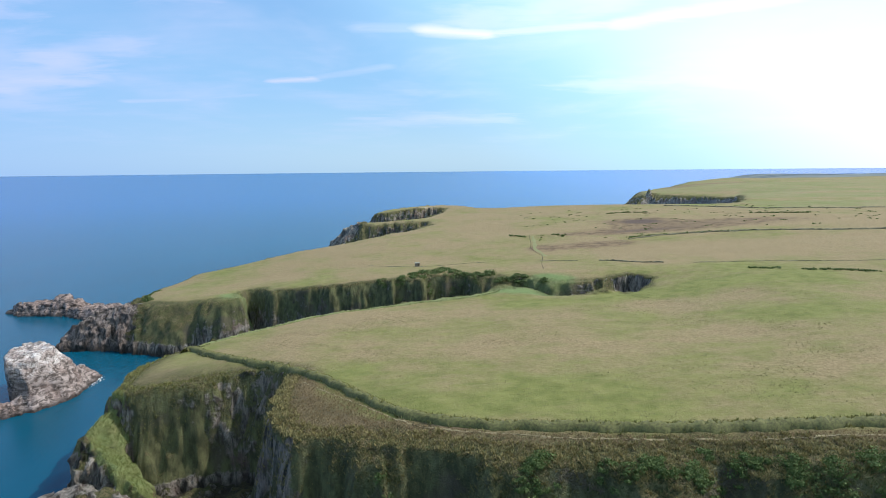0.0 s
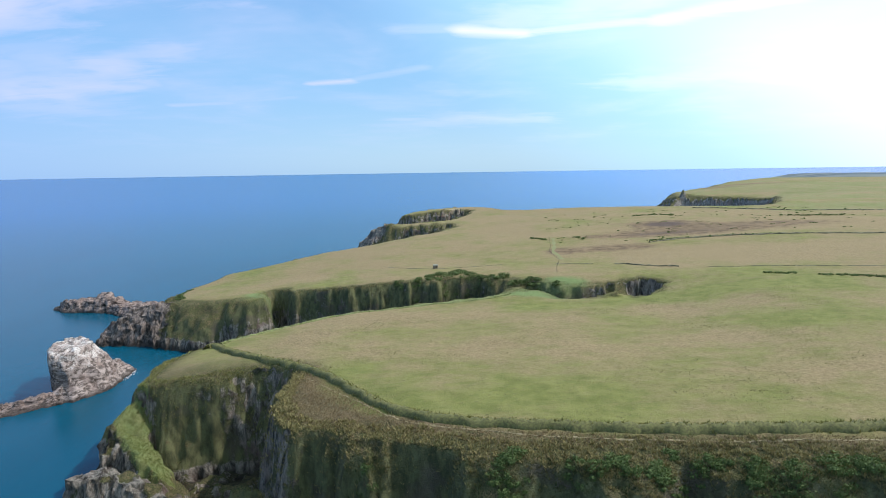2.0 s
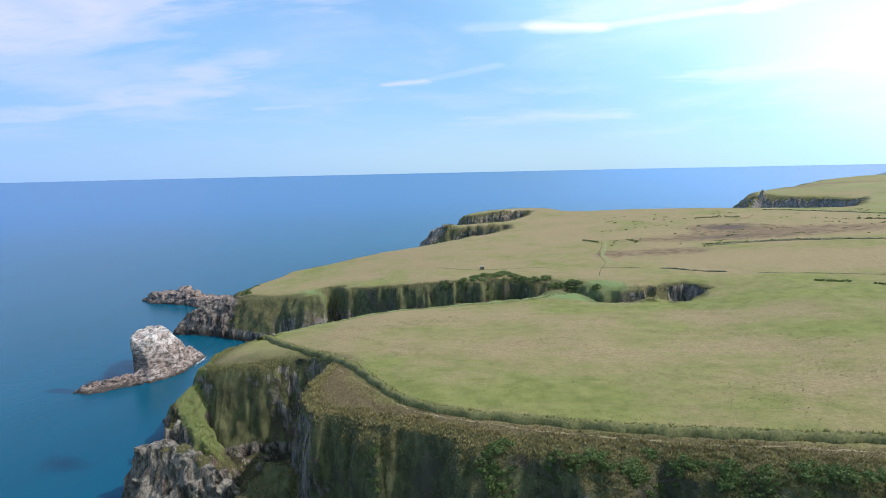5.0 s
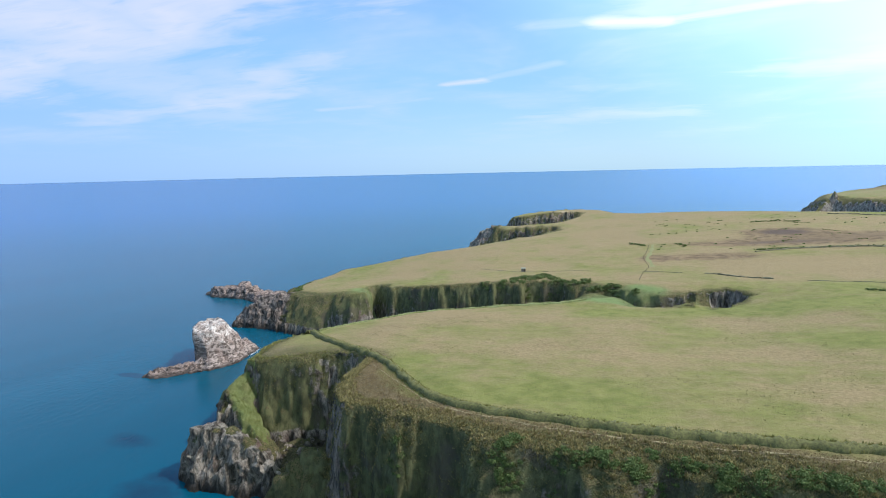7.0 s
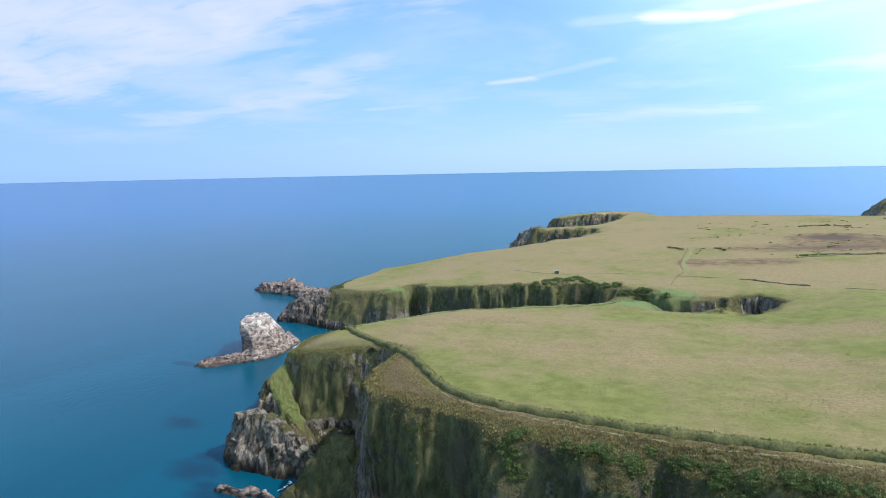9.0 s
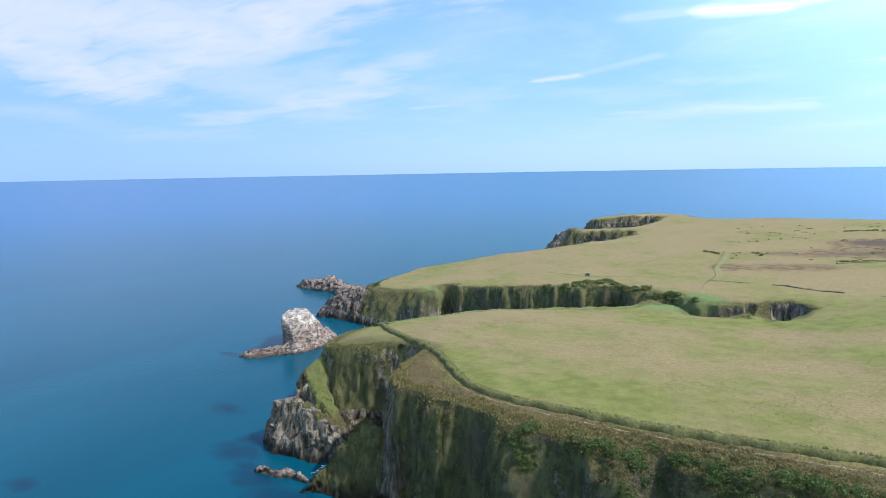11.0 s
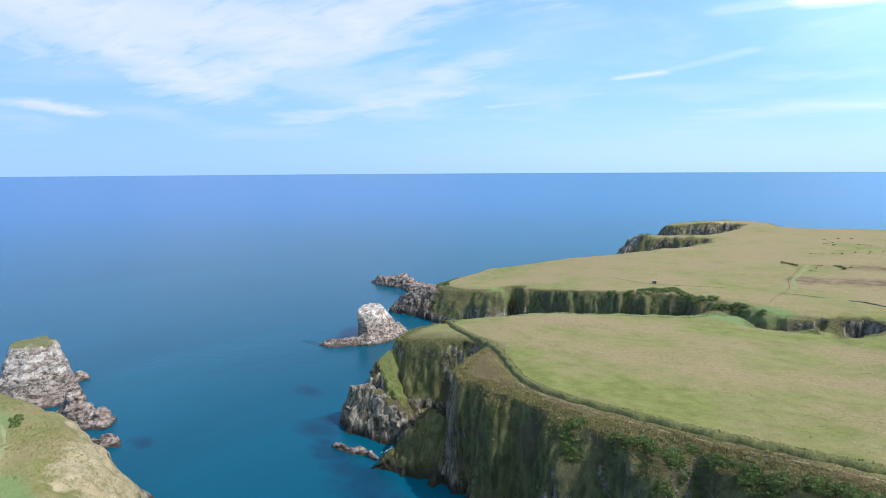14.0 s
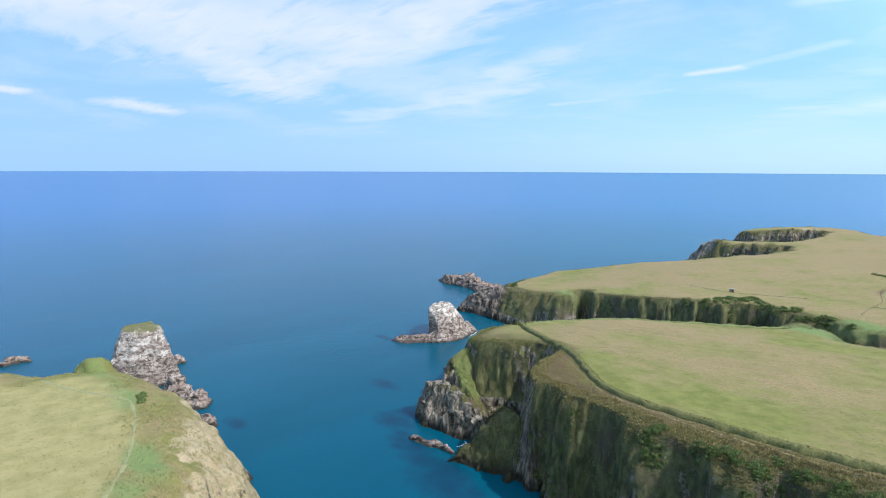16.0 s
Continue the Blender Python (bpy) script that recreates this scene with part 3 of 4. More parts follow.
def build_ground():
    x, y = np.meshgrid(GX, GY)
    z, d = land(x, y)
    n = normals_of(x, y, z)
    steep = 1 - np.abs(n[..., 2])
    k = step01(0.12, 0.45, steep)
    # crags and ribs push the steep faces in and out
    butt = inside(x, y, BUTTRESS)
    gully = step01(-80, -74, x) * step01(-36, -40, x) * step01(96, 102, y) * step01(128, 122, y)
    soft_face = 1 - np.maximum(0.25 * step01(-45, -35, x) * step01(100, 85, y), 0.5 * gully)
    amp = (1.4 * fbm(x / 7, y / 7, z / 14, octaves=4, gain=0.55, seed=21) + (0.9 + 1.5 * np.maximum(butt, (x < -140) & (y > 220))) * (ridged(x / 3.6, y / 3.6, z / 12, octaves=3, seed=23) - 0.6)) * k * soft_face
    jag = (butt | ((x < -138) & (x > -185) & (y > 225) & (y < 262)) | ((x < 6) & (y > 425) & (y < 600))) & (z > -4)
    u, v2, q = x[jag] * 0.9 + y[jag] * 0.3, y[jag] * 0.9 - x[jag] * 0.3, z[jag] + 0.35 * x[jag]
    big = np.where(y[jag] > 400, 3.0, 1.0)
    amp[jag] = 0.55 * amp[jag] + (2.6 * (blocks(u / 3.4 / big, v2 / 3.4 / big, q / 8 / big, seed=1) - 0.5) + 1.3 * (blocks(u / 1.5 / big, v2 / 1.5 / big, q / 3.5 / big, seed=2) - 0.5)) * step01(0.02, 0.25, steep[jag]) * np.where(big > 1, 1.8, 1.0) * (0.35 + 0.65 * step01(0, 6, z[jag]))
    # upright joints in the faces round the bowl and below the near rim
    wall = np.maximum(0.5 * gully, step01(-62, -50, x) * step01(95, 88, y) * step01(55, 62, y)) * k
    jw = wall > 0.05
    ju, jv = x[jw] + 0.25 * y[jw], y[jw] - 0.25 * x[jw]
    amp[jw] += (1.5 * (blocks(ju / 2.6, jv / 4.0, z[jw] / 13 + 0.1 * ju, seed=5) - 0.5) + 0.7 * (blocks(ju / 1.1, jv / 1.8, z[jw] / 5 + 0.2 * ju, seed=6) - 0.5)) * wall[jw] * step01(27, 17, z[jw])
    near = step01(800, 500, np.hypot(x, y - 60))
    vx, vy, vz = x + n[..., 0] * amp * near, y + n[..., 1] * amp * near, z + n[..., 2] * amp * near
    fringe = -2.5 - 5.5 * step01(190, 150, y)
    wildness = step01(fringe - 1.0, -0.5, d + 1.5 * fbm(x / 8, y / 8, seed=43))
    vz = vz + (0.06 + 0.22 * wildness) * fbm(x / 1.6, y / 1.6, octaves=2, seed=31) * near
    n2 = normals_of(vx, vy, vz)
    steep2 = 1 - np.abs(n2[..., 2])
    rock = step01(0.50, 0.86, steep2 + 0.12 * fbm(x / 9, y / 9, z / 9, seed=41)) * 0.62 * (0.55 + 0.45 * step01(0.6, 1.0, soft_face)) * (1 - 0.5 * gully) * (1 - 0.4 * step01(9, 16, z) * step01(205, 225, y) * step01(420, 380, y))
    rock = np.maximum(rock, step01(8, 2, z) * step01(0.15, 0.4, steep2))
    rock = np.maximum(rock, butt * step01(-0.35, 0.25, fbm(x / 6, y / 6, z / 6, seed=47) + 0.5 * step01(18, 8, z)) * 0.95)
    rock = np.maximum(rock, step01(-138, -150, x) * step01(225, 232, y) * step01(252, 244, y) * 0.9)
    rock = np.maximum(rock, 0.46 * step01(420, 440, y) * step01(610, 595, y) * step01(20, 5, x) * step01(0.25, 0.5, steep2))
    rock = np.maximum(rock, step01(-70, -88, x) * step01(460, 480, y) * step01(600, 560, y) * 0.8)
    rock = np.maximum(rock, 0.85 * step01(600, 650, y) * step01(0.25, 0.5, steep2))
    wild = np.maximum(wildness, step01(0.10, 0.3, steep2))
    strip = inside(x + 1.2 * fbm(x / 3, y / 3, seed=49), y + 1.2 * fbm(x / 3, y / 3, seed=50), GREEN_STRIP)
    foot = step01(-62, -55, x) * step01(10, 0, x) * step01(93, 89, y) * step01(50, 60, y)
    rock = rock * (1 - 0.75 * foot)
    tan = 0.48 + 0.26 * fbm(x / 55, y / 55, octaves=3, seed=44)
    lush, heath, earth = 0.0 * x, 0.0 * x, 0.0 * x
    pale = 0.85 * step01(-30, -60, x) * step01(30, 0, y) * step01(-4, -12, d + 3.0 * fbm(x / 9, y / 9, seed=48))
    red = step01(-132, -146, x) * step01(220, 226, y) * step01(290, 270, y)
    for cx, cy, rx, ry, target, v in PATCHES:
        g = np.exp(-(((x - cx) / rx) ** 2 + ((y - cy) / ry) ** 2)) * v
        if target == "tan":
            tan = tan + g
        elif target == "lush":
            lush = lush + g
        elif target == "rock":
            rock = np.maximum(rock, np.minimum(0.8, g) * step01(0.3, 0.6, steep2))
            red = np.maximum(red, 0.6 * np.minimum(1.0, g))
        elif target == "wild":
            wild = np.maximum(wild, np.minimum(1.0, g))
        elif target == "heath":
            heath = heath + g
        else:
            earth = earth + g
    heath = heath + 0.55 * np.exp(-((d + 3.5) / 5.0) ** 2) * step01(140, 120, y) * step01(60, 70, y) * step01(-50, -40, x)
    tan = tan + 0.35 * np.exp(-((d + 3.5) / 5.0) ** 2) * step01(140, 125, y) * step01(60, 70, y)
    lush = np.where(strip, 0.62, lush)
    lush = lush + 0.55 * np.exp(-((d + 1.5) / 3.0) ** 2) * step01(160, 175, y) * step01(225, 216, y) * step01(62, 40, x)
    head = step01(15, 24, x) * step01(90, 84, x) * step01(198, 202, y) * step01(236, 230, y)
    wild = wild * (1 - 0.5 * np.clip(1.3 * lush, 0, 1) * step01(195, 205, y) * step01(270, 255, y))
    rock = np.maximum(rock, 0.66 * head * step01(0.35, 0.6, steep2) * (1 - np.clip(lush, 0, 1)))
    wild = np.where(strip, 0.15, wild)
    tan = tan + 0.14 * step01(225, 245, y) + 0.08 * step01(300, 360, y) - 0.1 * step01(600, 800, y)
    lush = lush + 0.34 * step01(400, 440, y) * step01(150, 230, x) * (1 + 0.3 * np.sign(fbm(x / 130, y / 70, octaves=1, seed=77)))
    # sunlit earthy slope of the headland by the second stack
    west = step01(-20, -45, x) * step01(45, 30, y)
    slope = step01(1.0, 9.0, d + 4.5 * fbm(x / 6, y / 6, octaves=4, seed=45))
    earth = np.maximum(earth, 0.80 * west * slope)
    wild = wild * (1 - 0.92 * west)
    lush = lush + 0.42 * west * np.exp(-((d + 3) / 7.0) ** 2) * step01(-0.7, 0.4, fbm(x / 14, y / 14, seed=46))
    verts = np.stack([vx, vy, vz], -1).reshape(-1, 3)
    faces = grid_faces(len(GX), len(GY), (z > -5.5).ravel())
    verts, faces, attrs = compact(verts, faces, {k2: v.ravel() for k2, v in dict(rock=rock, wild=wild, tan=tan, lush=lush, heath=heath, earth=earth, red=red, pale=pale).items()})
    g = array_mesh("ground", verts, faces, MAT_GROUND, True, attrs)
    g.data.polygons.foreach_set("use_smooth", attrs["rock"][faces].mean(1) < 0.6)
    tree = BVHTree.FromPolygons(verts.tolist(), faces.tolist())
    return tagged(g, "grass-covered cliff-top headlands with steep rocky sea cliffs", "ground", kind="structure"), tree


BUTTRESS = [(-94, 130), (-87, 129), (-86.4, 118), (-80.8, 113), (-73.8, 108.5), (-66, 104.5), (-61, 102.3), (-54, 98), (-52, 90), (-92, 86)]
GREEN_STRIP = [(-84.5, 129), (-86, 124), (-86.2, 118), (-81, 113.2), (-74, 108.6), (-68, 105.5), (-65, 108), (-70, 113.5), (-76, 119), (-81, 125)]
# broad changes of colour in the grass: centre, half-widths, what, how much
PATCHES = [
    (-27, 80, 4, 8, "rock", 0.95), (-20, 76, 3.5, 6, "rock", 0.95), (-32, 88, 4, 6, "rock", 0.8), (-13, 68, 6, 5, "rock", 0.8), (-1, 68, 6, 4, "rock", 0.65), (8, 70, 4, 3, "rock", 0.6), (-6, 78, 3, 3, "rock", 0.55), (-37, 100, 5, 9, "rock", 0.7), (-41, 112, 4, 10, "rock", 0.6), (24, 70, 4, 3, "rock", 0.6), (44, 66, 5, 3, "rock", 0.55),
    (10, 100, 45, 10, "tan", -0.55), (-25, 120, 22, 10, "tan", -0.25), (84, 150, 26, 16, "tan", -0.6), (50, 118, 30, 9, "tan", -0.25), (85, 192, 30, 14, "tan", -0.5), (60, 196, 30, 8, "tan", -0.35),
    (30, 135, 60, 14, "tan", 0.28), (-20, 150, 40, 16, "tan", 0.25), (20, 175, 45, 12, "tan", 0.25), (70, 110, 25, 10, "tan", 0.15), (-30, 97, 14, 8, "tan", 0.3), (-40, 112, 8, 12, "tan", 0.2),
    (-70, 131, 16, 8, "wild", 0.7), (-27, 98, 11, 10, "wild", 0.5), (-37, 113, 8, 11, "wild", 0.4), (-14, 89, 12, 5, "wild", 0.5), (-27, 98, 11, 10, "heath", 0.48), (-36, 114, 6, 12, "heath", 0.42), (-12, 89, 12, 4, "heath", 0.4), (-74, 134, 14, 7, "heath", 0.3), (480, 1150, 170, 130, "heath", 0.9), (400, 960, 60, 60, "heath", 0.5), (300, 480, 60, 30, "tan", -0.3), (28, 212, 14, 6, "lush", 0.8), (-95, 240, 7, 9, "lush", 0.8), (34, 226, 12, 6, "lush", 0.8), (42, 222, 9, 5, "lush", 0.6), (60, 213, 4, 7, "lush", 0.7), (72, 208, 6, 4, "lush", 0.5), (-104, 240, 8, 8, "lush", 0.5), (-60, 182, 22, 4, "tan", 0.3),
    (40, 300, 14, 30, "tan", -0.35), (-40, 290, 60, 16, "tan", 0.2), (120, 250, 60, 14, "tan", 0.45), (150, 280, 70, 14, "tan", 0.6), (200, 250, 60, 25, "tan", 0.4),
    (75, 300, 34, 12, "heath", 0.9), (48, 300, 8, 14, "heath", 0.4), (128, 378, 20, 13, "heath", 1.5), (170, 360, 60, 14, "heath", 0.7), (110, 340, 50, 10, "heath", 0.8), (230, 345, 60, 22, "heath", 0.15), (245, 345, 60, 22, "tan", 0.6), (140, 345, 80, 20, "heath", 0.5), (90, 392, 60, 12, "heath", 0.35),
    (0, 330, 30, 12, "heath", 0.25), (-50, 330, 40, 10, "tan", 0.25), (60, 420, 60, 30, "tan", -0.1), (0, 470, 30, 30, "tan", 0.2), (-24, 560, 12, 8, "earth", 0.8),
    (-104, -22, 30, 16, "tan", 0.5), (-80, -28, 22, 10, "tan", 0.35), (-75, 6, 14, 8, "earth", 0.4),
    (-95, -3, 9, 4, "lush", 0.5), (-62, -9.5, 7, 3.5, "lush", 0.9), (-100, 0, 8, 3, "lush", 0.5), (-55, -17, 6, 4, "lush", 0.6), (-118, 0, 20, 5, "lush", 0.35),
]
GROUND, TREE = build_ground()


def build_sea():
    """One sheet of water to the horizon."""
    rad = np.concatenate([np.linspace(0, 400, 21), np.geomspace(430, 4900, 40)])
    ang = np.linspace(0, 2 * math.pi, 97)[:-1]
    verts = [(0.0, 60.0, 0.0)]
    for r in rad[1:]:
        rise = 62 * (max(0.0, r - 400) / 4500) ** 2
        verts += [(r * math.cos(a), 60 + r * math.sin(a), rise) for a in ang]
    bm = bmesh.new()
    vs = [bm.verts.new(v) for v in verts]
    m = len(ang)
    for i in range(m):
        bm.faces.new((vs[0], vs[1 + i], vs[1 + (i + 1) % m]))
    for k in range(len(rad) - 2):
        for i in range(m):
            a, b = 1 + k * m + i, 1 + k * m + (i + 1) % m
            bm.faces.new((vs[a], vs[a + m], vs[b + m], vs[b]))
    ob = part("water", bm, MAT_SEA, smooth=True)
    return tagged(ob, "calm blue-green open sea with faint ripples", "sea", kind="structure")


build_sea()


# ---- rocks in the sea ----
def chunk_height(x, y, poly, slopes, top):
    """A block of rock: sides that rise from the waterline polygon, under a tilted top."""
    cx, cy = sum(p[0] for p in poly) / len(poly), sum(p[1] for p in poly) / len(poly)
    z = top[0] + top[1] * (x - cx) + top[2] * (y - cy)
    for i, (a, b) in enumerate(segments(poly, True)):
        vx, vy = b[0] - a[0], b[1] - a[1]
        d = (vx * (y - a[1]) - vy * (x - a[0])) / math.hypot(vx, vy)
        s = slopes[i] if isinstance(slopes, (list, tuple)) else slopes
        z = np.minimum(z, d * s)
    return z


def crag(name, chunks, mat, step, label, category="rock", seed=0, rough=1.0, group="", lean=(0.0, 0.0)):
    xs = [p[0] for c in chunks for p in c[0]]
    ys = [p[1] for c in chunks for p in c[0]]
    gx, gy = np.arange(min(xs) - 3, max(xs) + 3, step), np.arange(min(ys) - 3, max(ys) + 3, step)
    x, y = np.meshgrid(gx, gy)
    wx, wy = x + 1.1 * rough * fbm(x / 5, y / 5, seed=seed), y + 1.1 * rough * fbm(x / 5, y / 5, seed=seed + 1)
    z = np.full(x.shape, -9.0)
    for poly, slopes, top in chunks:
        z = np.maximum(z, chunk_height(wx, wy, poly, slopes, top))
    z = np.maximum(z, -2.5)
    z = z + rough * 0.5 * fbm(x / 3, y / 3, octaves=3, seed=seed + 2) * step01(-1, 2, z)
    n = normals_of(x, y, z)
    amp = rough * (0.9 * fbm(x / 4, y / 4, z / 4, octaves=4, gain=0.6, seed=seed + 3) + 0.9 * (ridged((x + z) / 3.5, (y - x) / 5, (z - 0.5 * x) / 2.2, octaves=3, seed=seed + 4) - 0.6))
    amp = 0.6 * amp + rough * (1.9 * (blocks((x + 0.4 * z) / 3.2, (y - 0.3 * x) / 4.0, (z - 0.6 * x) / 2.6, seed=seed) - 0.5) + 0.9 * (blocks((x + 0.4 * z) / 1.3, (y - 0.3 * x) / 1.6, (z - 0.6 * x) / 1.2, seed=seed + 1) - 0.5))
    amp = amp * step01(-2, 1.5, z)
    v = np.stack([x + n[..., 0] * amp + lean[0] * z, y + n[..., 1] * amp + lean[1] * z, z + n[..., 2] * amp], -1).reshape(-1, 3)
    f = grid_faces(len(gx), len(gy), (z > -2.2).ravel())
    v, f, _ = compact(v, f, {})
    ob = array_mesh(name, v, f, mat, False)
    return tagged(ob, label, category, group) if label else ob


def pinnacle(label, group, *pieces):
    base = tagged(new("rock_pinnacle"), label, "sea stack", group)
    for name, chunks, mat, step, seed, rough, lean in pieces:
        ob = crag(name, chunks, mat, step, "", "", seed, rough, "", lean)
        ob.parent = base
    return base


pinnacle("tall pale guano-streaked sea stack with a low spit", "sea stacks",
         ("pillar", [([(-161, 187), (-148, 171), (-140, 172), (-134, 182), (-138, 198), (-148, 203), (-159, 199)], [9.0, 6.0, 3.0, 1.8, 1.8, 3.5, 8.0], (15.6, -0.03, -0.02))], MAT_CRAG, 0.30, 50, 0.6, (-0.10, -0.08)),
         ("skirt", [([(-150, 167), (-139, 169), (-133.5, 181), (-137, 202), (-147, 206), (-152, 190)], 1.05, (5.2, 0.0, 0.0))], MAT_CRAG, 0.35, 54, 0.5, (0.0, 0.0)),
         ("spit", [([(-162, 156), (-158, 154), (-141, 166), (-146, 174), (-156, 168)], 1.0, (2.8, 0.05, 0.05))], MAT_CRAG_RED, 0.3, 57, 0.8, (0.0, 0.0)))
pinnacle("massive white-stained sea stack with a grassy crown", "sea stacks",
         ("pillar", [([(-217, 31), (-204, 25), (-195, 33), (-190, 45), (-198, 55), (-213, 51)], [3.2, 4.0, 4.2, 4.6, 4.0, 3.2], (25.0, -0.20, 0.04))], MAT_CRAG_TOP, 0.36, 60, 0.5, (0.0, 0.0)),
         ("crest", [([(-216, 33), (-206, 28), (-201, 39), (-205, 49), (-214, 49)], [3.8, 4.2, 3.0, 3.2, 3.6], (29.5, 0.02, 0.02))], MAT_CRAG_TOP, 0.36, 63, 0.5, (0.0, 0.0)))
crag("skerry", [([(-184, 41), (-174, 37), (-168, 43), (-172, 50), (-183, 49)], 2.4, (8.0, 0.0, 0.0))], MAT_CRAG, 0.35, "steep pale rock at the foot of the large stack", "rock", seed=65, group="skerries")
crag("skerry", [([(-169, 40), (-160, 39), (-154, 45), (-158, 51), (-167, 49)], 1.6, (5.0, 0.0, 0.0))], MAT_CRAG, 0.35, "jagged pale skerry beside the large stack", "rock", seed=70, group="skerries")
crag("skerry", [([(-150, 37), (-141, 36), (-136, 41), (-142, 44)], 0.8, (1.8, 0.0, 0.0))], MAT_CRAG_RED, 0.35, "low flat brown skerry awash at the edge", "rock", seed=75, group="skerries")
crag("skerry", [([(-222, 58), (-214, 58), (-212, 64), (-220, 65)], 1.2, (3.0, 0.0, 0.0))], MAT_CRAG, 0.4, "small rock behind the large stack", "rock", seed=77, group="skerries")
crag("skerry", [([(-77, 81.5), (-70, 82.2), (-58, 81.8), (-56.5, 84.5), (-66, 86), (-75, 84.2)], 1.5, (2.1, -0.04, 0.0))], MAT_CRAG, 0.25, "long low jagged skerry below the buttress", "rock", seed=80, rough=0.7, group="skerries")
crag("skerry", [([(-254, 298), (-240, 290), (-214, 290), (-204, 297), (-212, 307), (-238, 304)], 1.7, (6.5, 0.06, 0.0)),
                ([(-230, 292), (-214, 290), (-208, 298), (-216, 305), (-228, 303)], 1.8, (10.0, 0.0, 0.0)),
                ([(-216, 291), (-180, 272), (-160, 272), (-166, 288), (-204, 304)], 1.6, (6.0, 0.08, 0.0))], MAT_CRAG_RED, 0.5, "dark reddish rocky point running out to sea", "rock", seed=85, group="skerries")
crag("skerry", [([(-281, 0), (-272, 3), (-270, 14), (-276, 12)], 1.0, (2.2, 0.0, 0.0))], MAT_CRAG_RED, 0.4, "small low skerry off the headland", "rock", seed=90, group="skerries")


def foam(pts, width, count, seed):
    """Flecks of white water along a line at the foot of the rocks."""
    rng = np.random.RandomState(seed)
    line = resample(pts, 0.25)
    q = line[rng.randint(len(line), size=count)] + rng.normal(0, width, (count, 2))
    ring = np.radians(np.arange(0, 360, 60))
    rad = rng.uniform(0.06, 0.24, (count, 1)) * rng.uniform(0.6, 1.2, (count, 6))
    v = np.stack([q[:, :1] + rad * np.cos(ring) * 1.5, q[:, 1:] + rad * np.sin(ring), np.full((count, 6), 0.05) + rng.uniform(0, 0.08, (count, 1))], -1)
    ob = array_mesh("sea_foam", v.reshape(-1, 3), np.arange(count * 6).reshape(-1, 6), MAT_FOAM, False)
    return tagged(ob, "flecks of white foam where swell meets rock", "foam", kind="stuff")


# ---- distant country beyond the far coast ----
def build_backdrop():
    m, n = material("hazy_distance")
    p = n.add("ShaderNodeNewGeometry").outputs["Position"]
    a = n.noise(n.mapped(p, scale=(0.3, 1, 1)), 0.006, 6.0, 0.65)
    # the haze over the hills is mixed into their blue-grey base colour
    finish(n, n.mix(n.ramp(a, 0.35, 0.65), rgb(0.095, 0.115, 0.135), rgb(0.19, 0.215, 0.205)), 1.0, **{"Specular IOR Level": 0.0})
    rad = np.geomspace(1720, 3050, 22)
    ang = np.radians(np.linspace(21.5, 118, 140))
    r, a = np.meshgrid(rad, ang)
    x, y = r * np.sin(a), r * np.cos(a)
    z = 33 + 14 * step01(1800, 2900, r) + 8 * fbm(x / 420, y / 300, octaves=5, seed=101)
    z = z * step01(0.0, 0.17, a - ang[0] + 0.03 * fbm(x / 300, y / 300, seed=102))
    v = np.stack([x, y, z], -1).reshape(-1, 3)
    f = grid_faces(len(rad), len(ang), np.ones(v.shape[0], bool))
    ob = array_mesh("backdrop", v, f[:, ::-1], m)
    return tagged(ob, "low hazy hills and fields on the skyline", "hills", kind="structure")


build_backdrop()


# ---- helpers for things that stand on the grass ----
def drop(x, y):
    hit = TREE.ray_cast(Vector((x, y, 200.0)), Vector((0, 0, -1)))
    return hit[0].z if hit[0] is not None else 0.0


def resample(pts, step):
    p = np.array(pts, float)
    seg = np.hypot(*np.diff(p, axis=0).T)
    s = np.concatenate([[0], np.cumsum(seg)])
    t = np.arange(0, s[-1], step)
    # rounded corners: blend over a few metres
    x, y = np.interp(t, s, p[:, 0]), np.interp(t, s, p[:, 1])
    k = max(1, int(4.0 / step))
    ker = np.ones(2 * k + 1) / (2 * k + 1)
    if len(x) > 4 * k:
        x = np.convolve(np.pad(x, k, "edge"), ker, "valid")
        y = np.convolve(np.pad(y, k, "edge"), ker, "valid")
    return np.stack([x, y], -1)


def ribbon(name, pts, profile, mat, step=0.5, wobble=0.15, lift=0.0, seed=0, parent=None):
    """A strip swept along a line on the ground; profile: (sideways, up) from one edge to the other."""
    c = resample(pts, step)
    t = np.gradient(c, axis=0)
    t /= np.maximum(np.linalg.norm(t, axis=1, keepdims=True), 1e-6)
    side = np.stack([-t[:, 1], t[:, 0]], -1)
    rng = np.random.RandomState(seed)
    verts = []
    for i in range(len(c)):
        for a, h in profile:
            q = c[i] + side[i] * (a * (1 + wobble * math.sin(i * 0.37 + seed)) + rng.uniform(-1, 1) * wobble * 0.4)
            up = h * (1 + wobble * rng.uniform(-1.2, 1.2)) if h > 0 else h
            verts.append((q[0], q[1], drop(q[0], q[1]) + up + lift))
    k = len(profile)
    f = [(i * k + j, i * k + j + 1, (i + 1) * k + j + 1, (i + 1) * k + j) for i in range(len(c) - 1) for j in range(k - 1)]
    ob = array_mesh(name, verts, np.array(f)[:, ::-1], mat)
    ob.parent = parent
    return ob


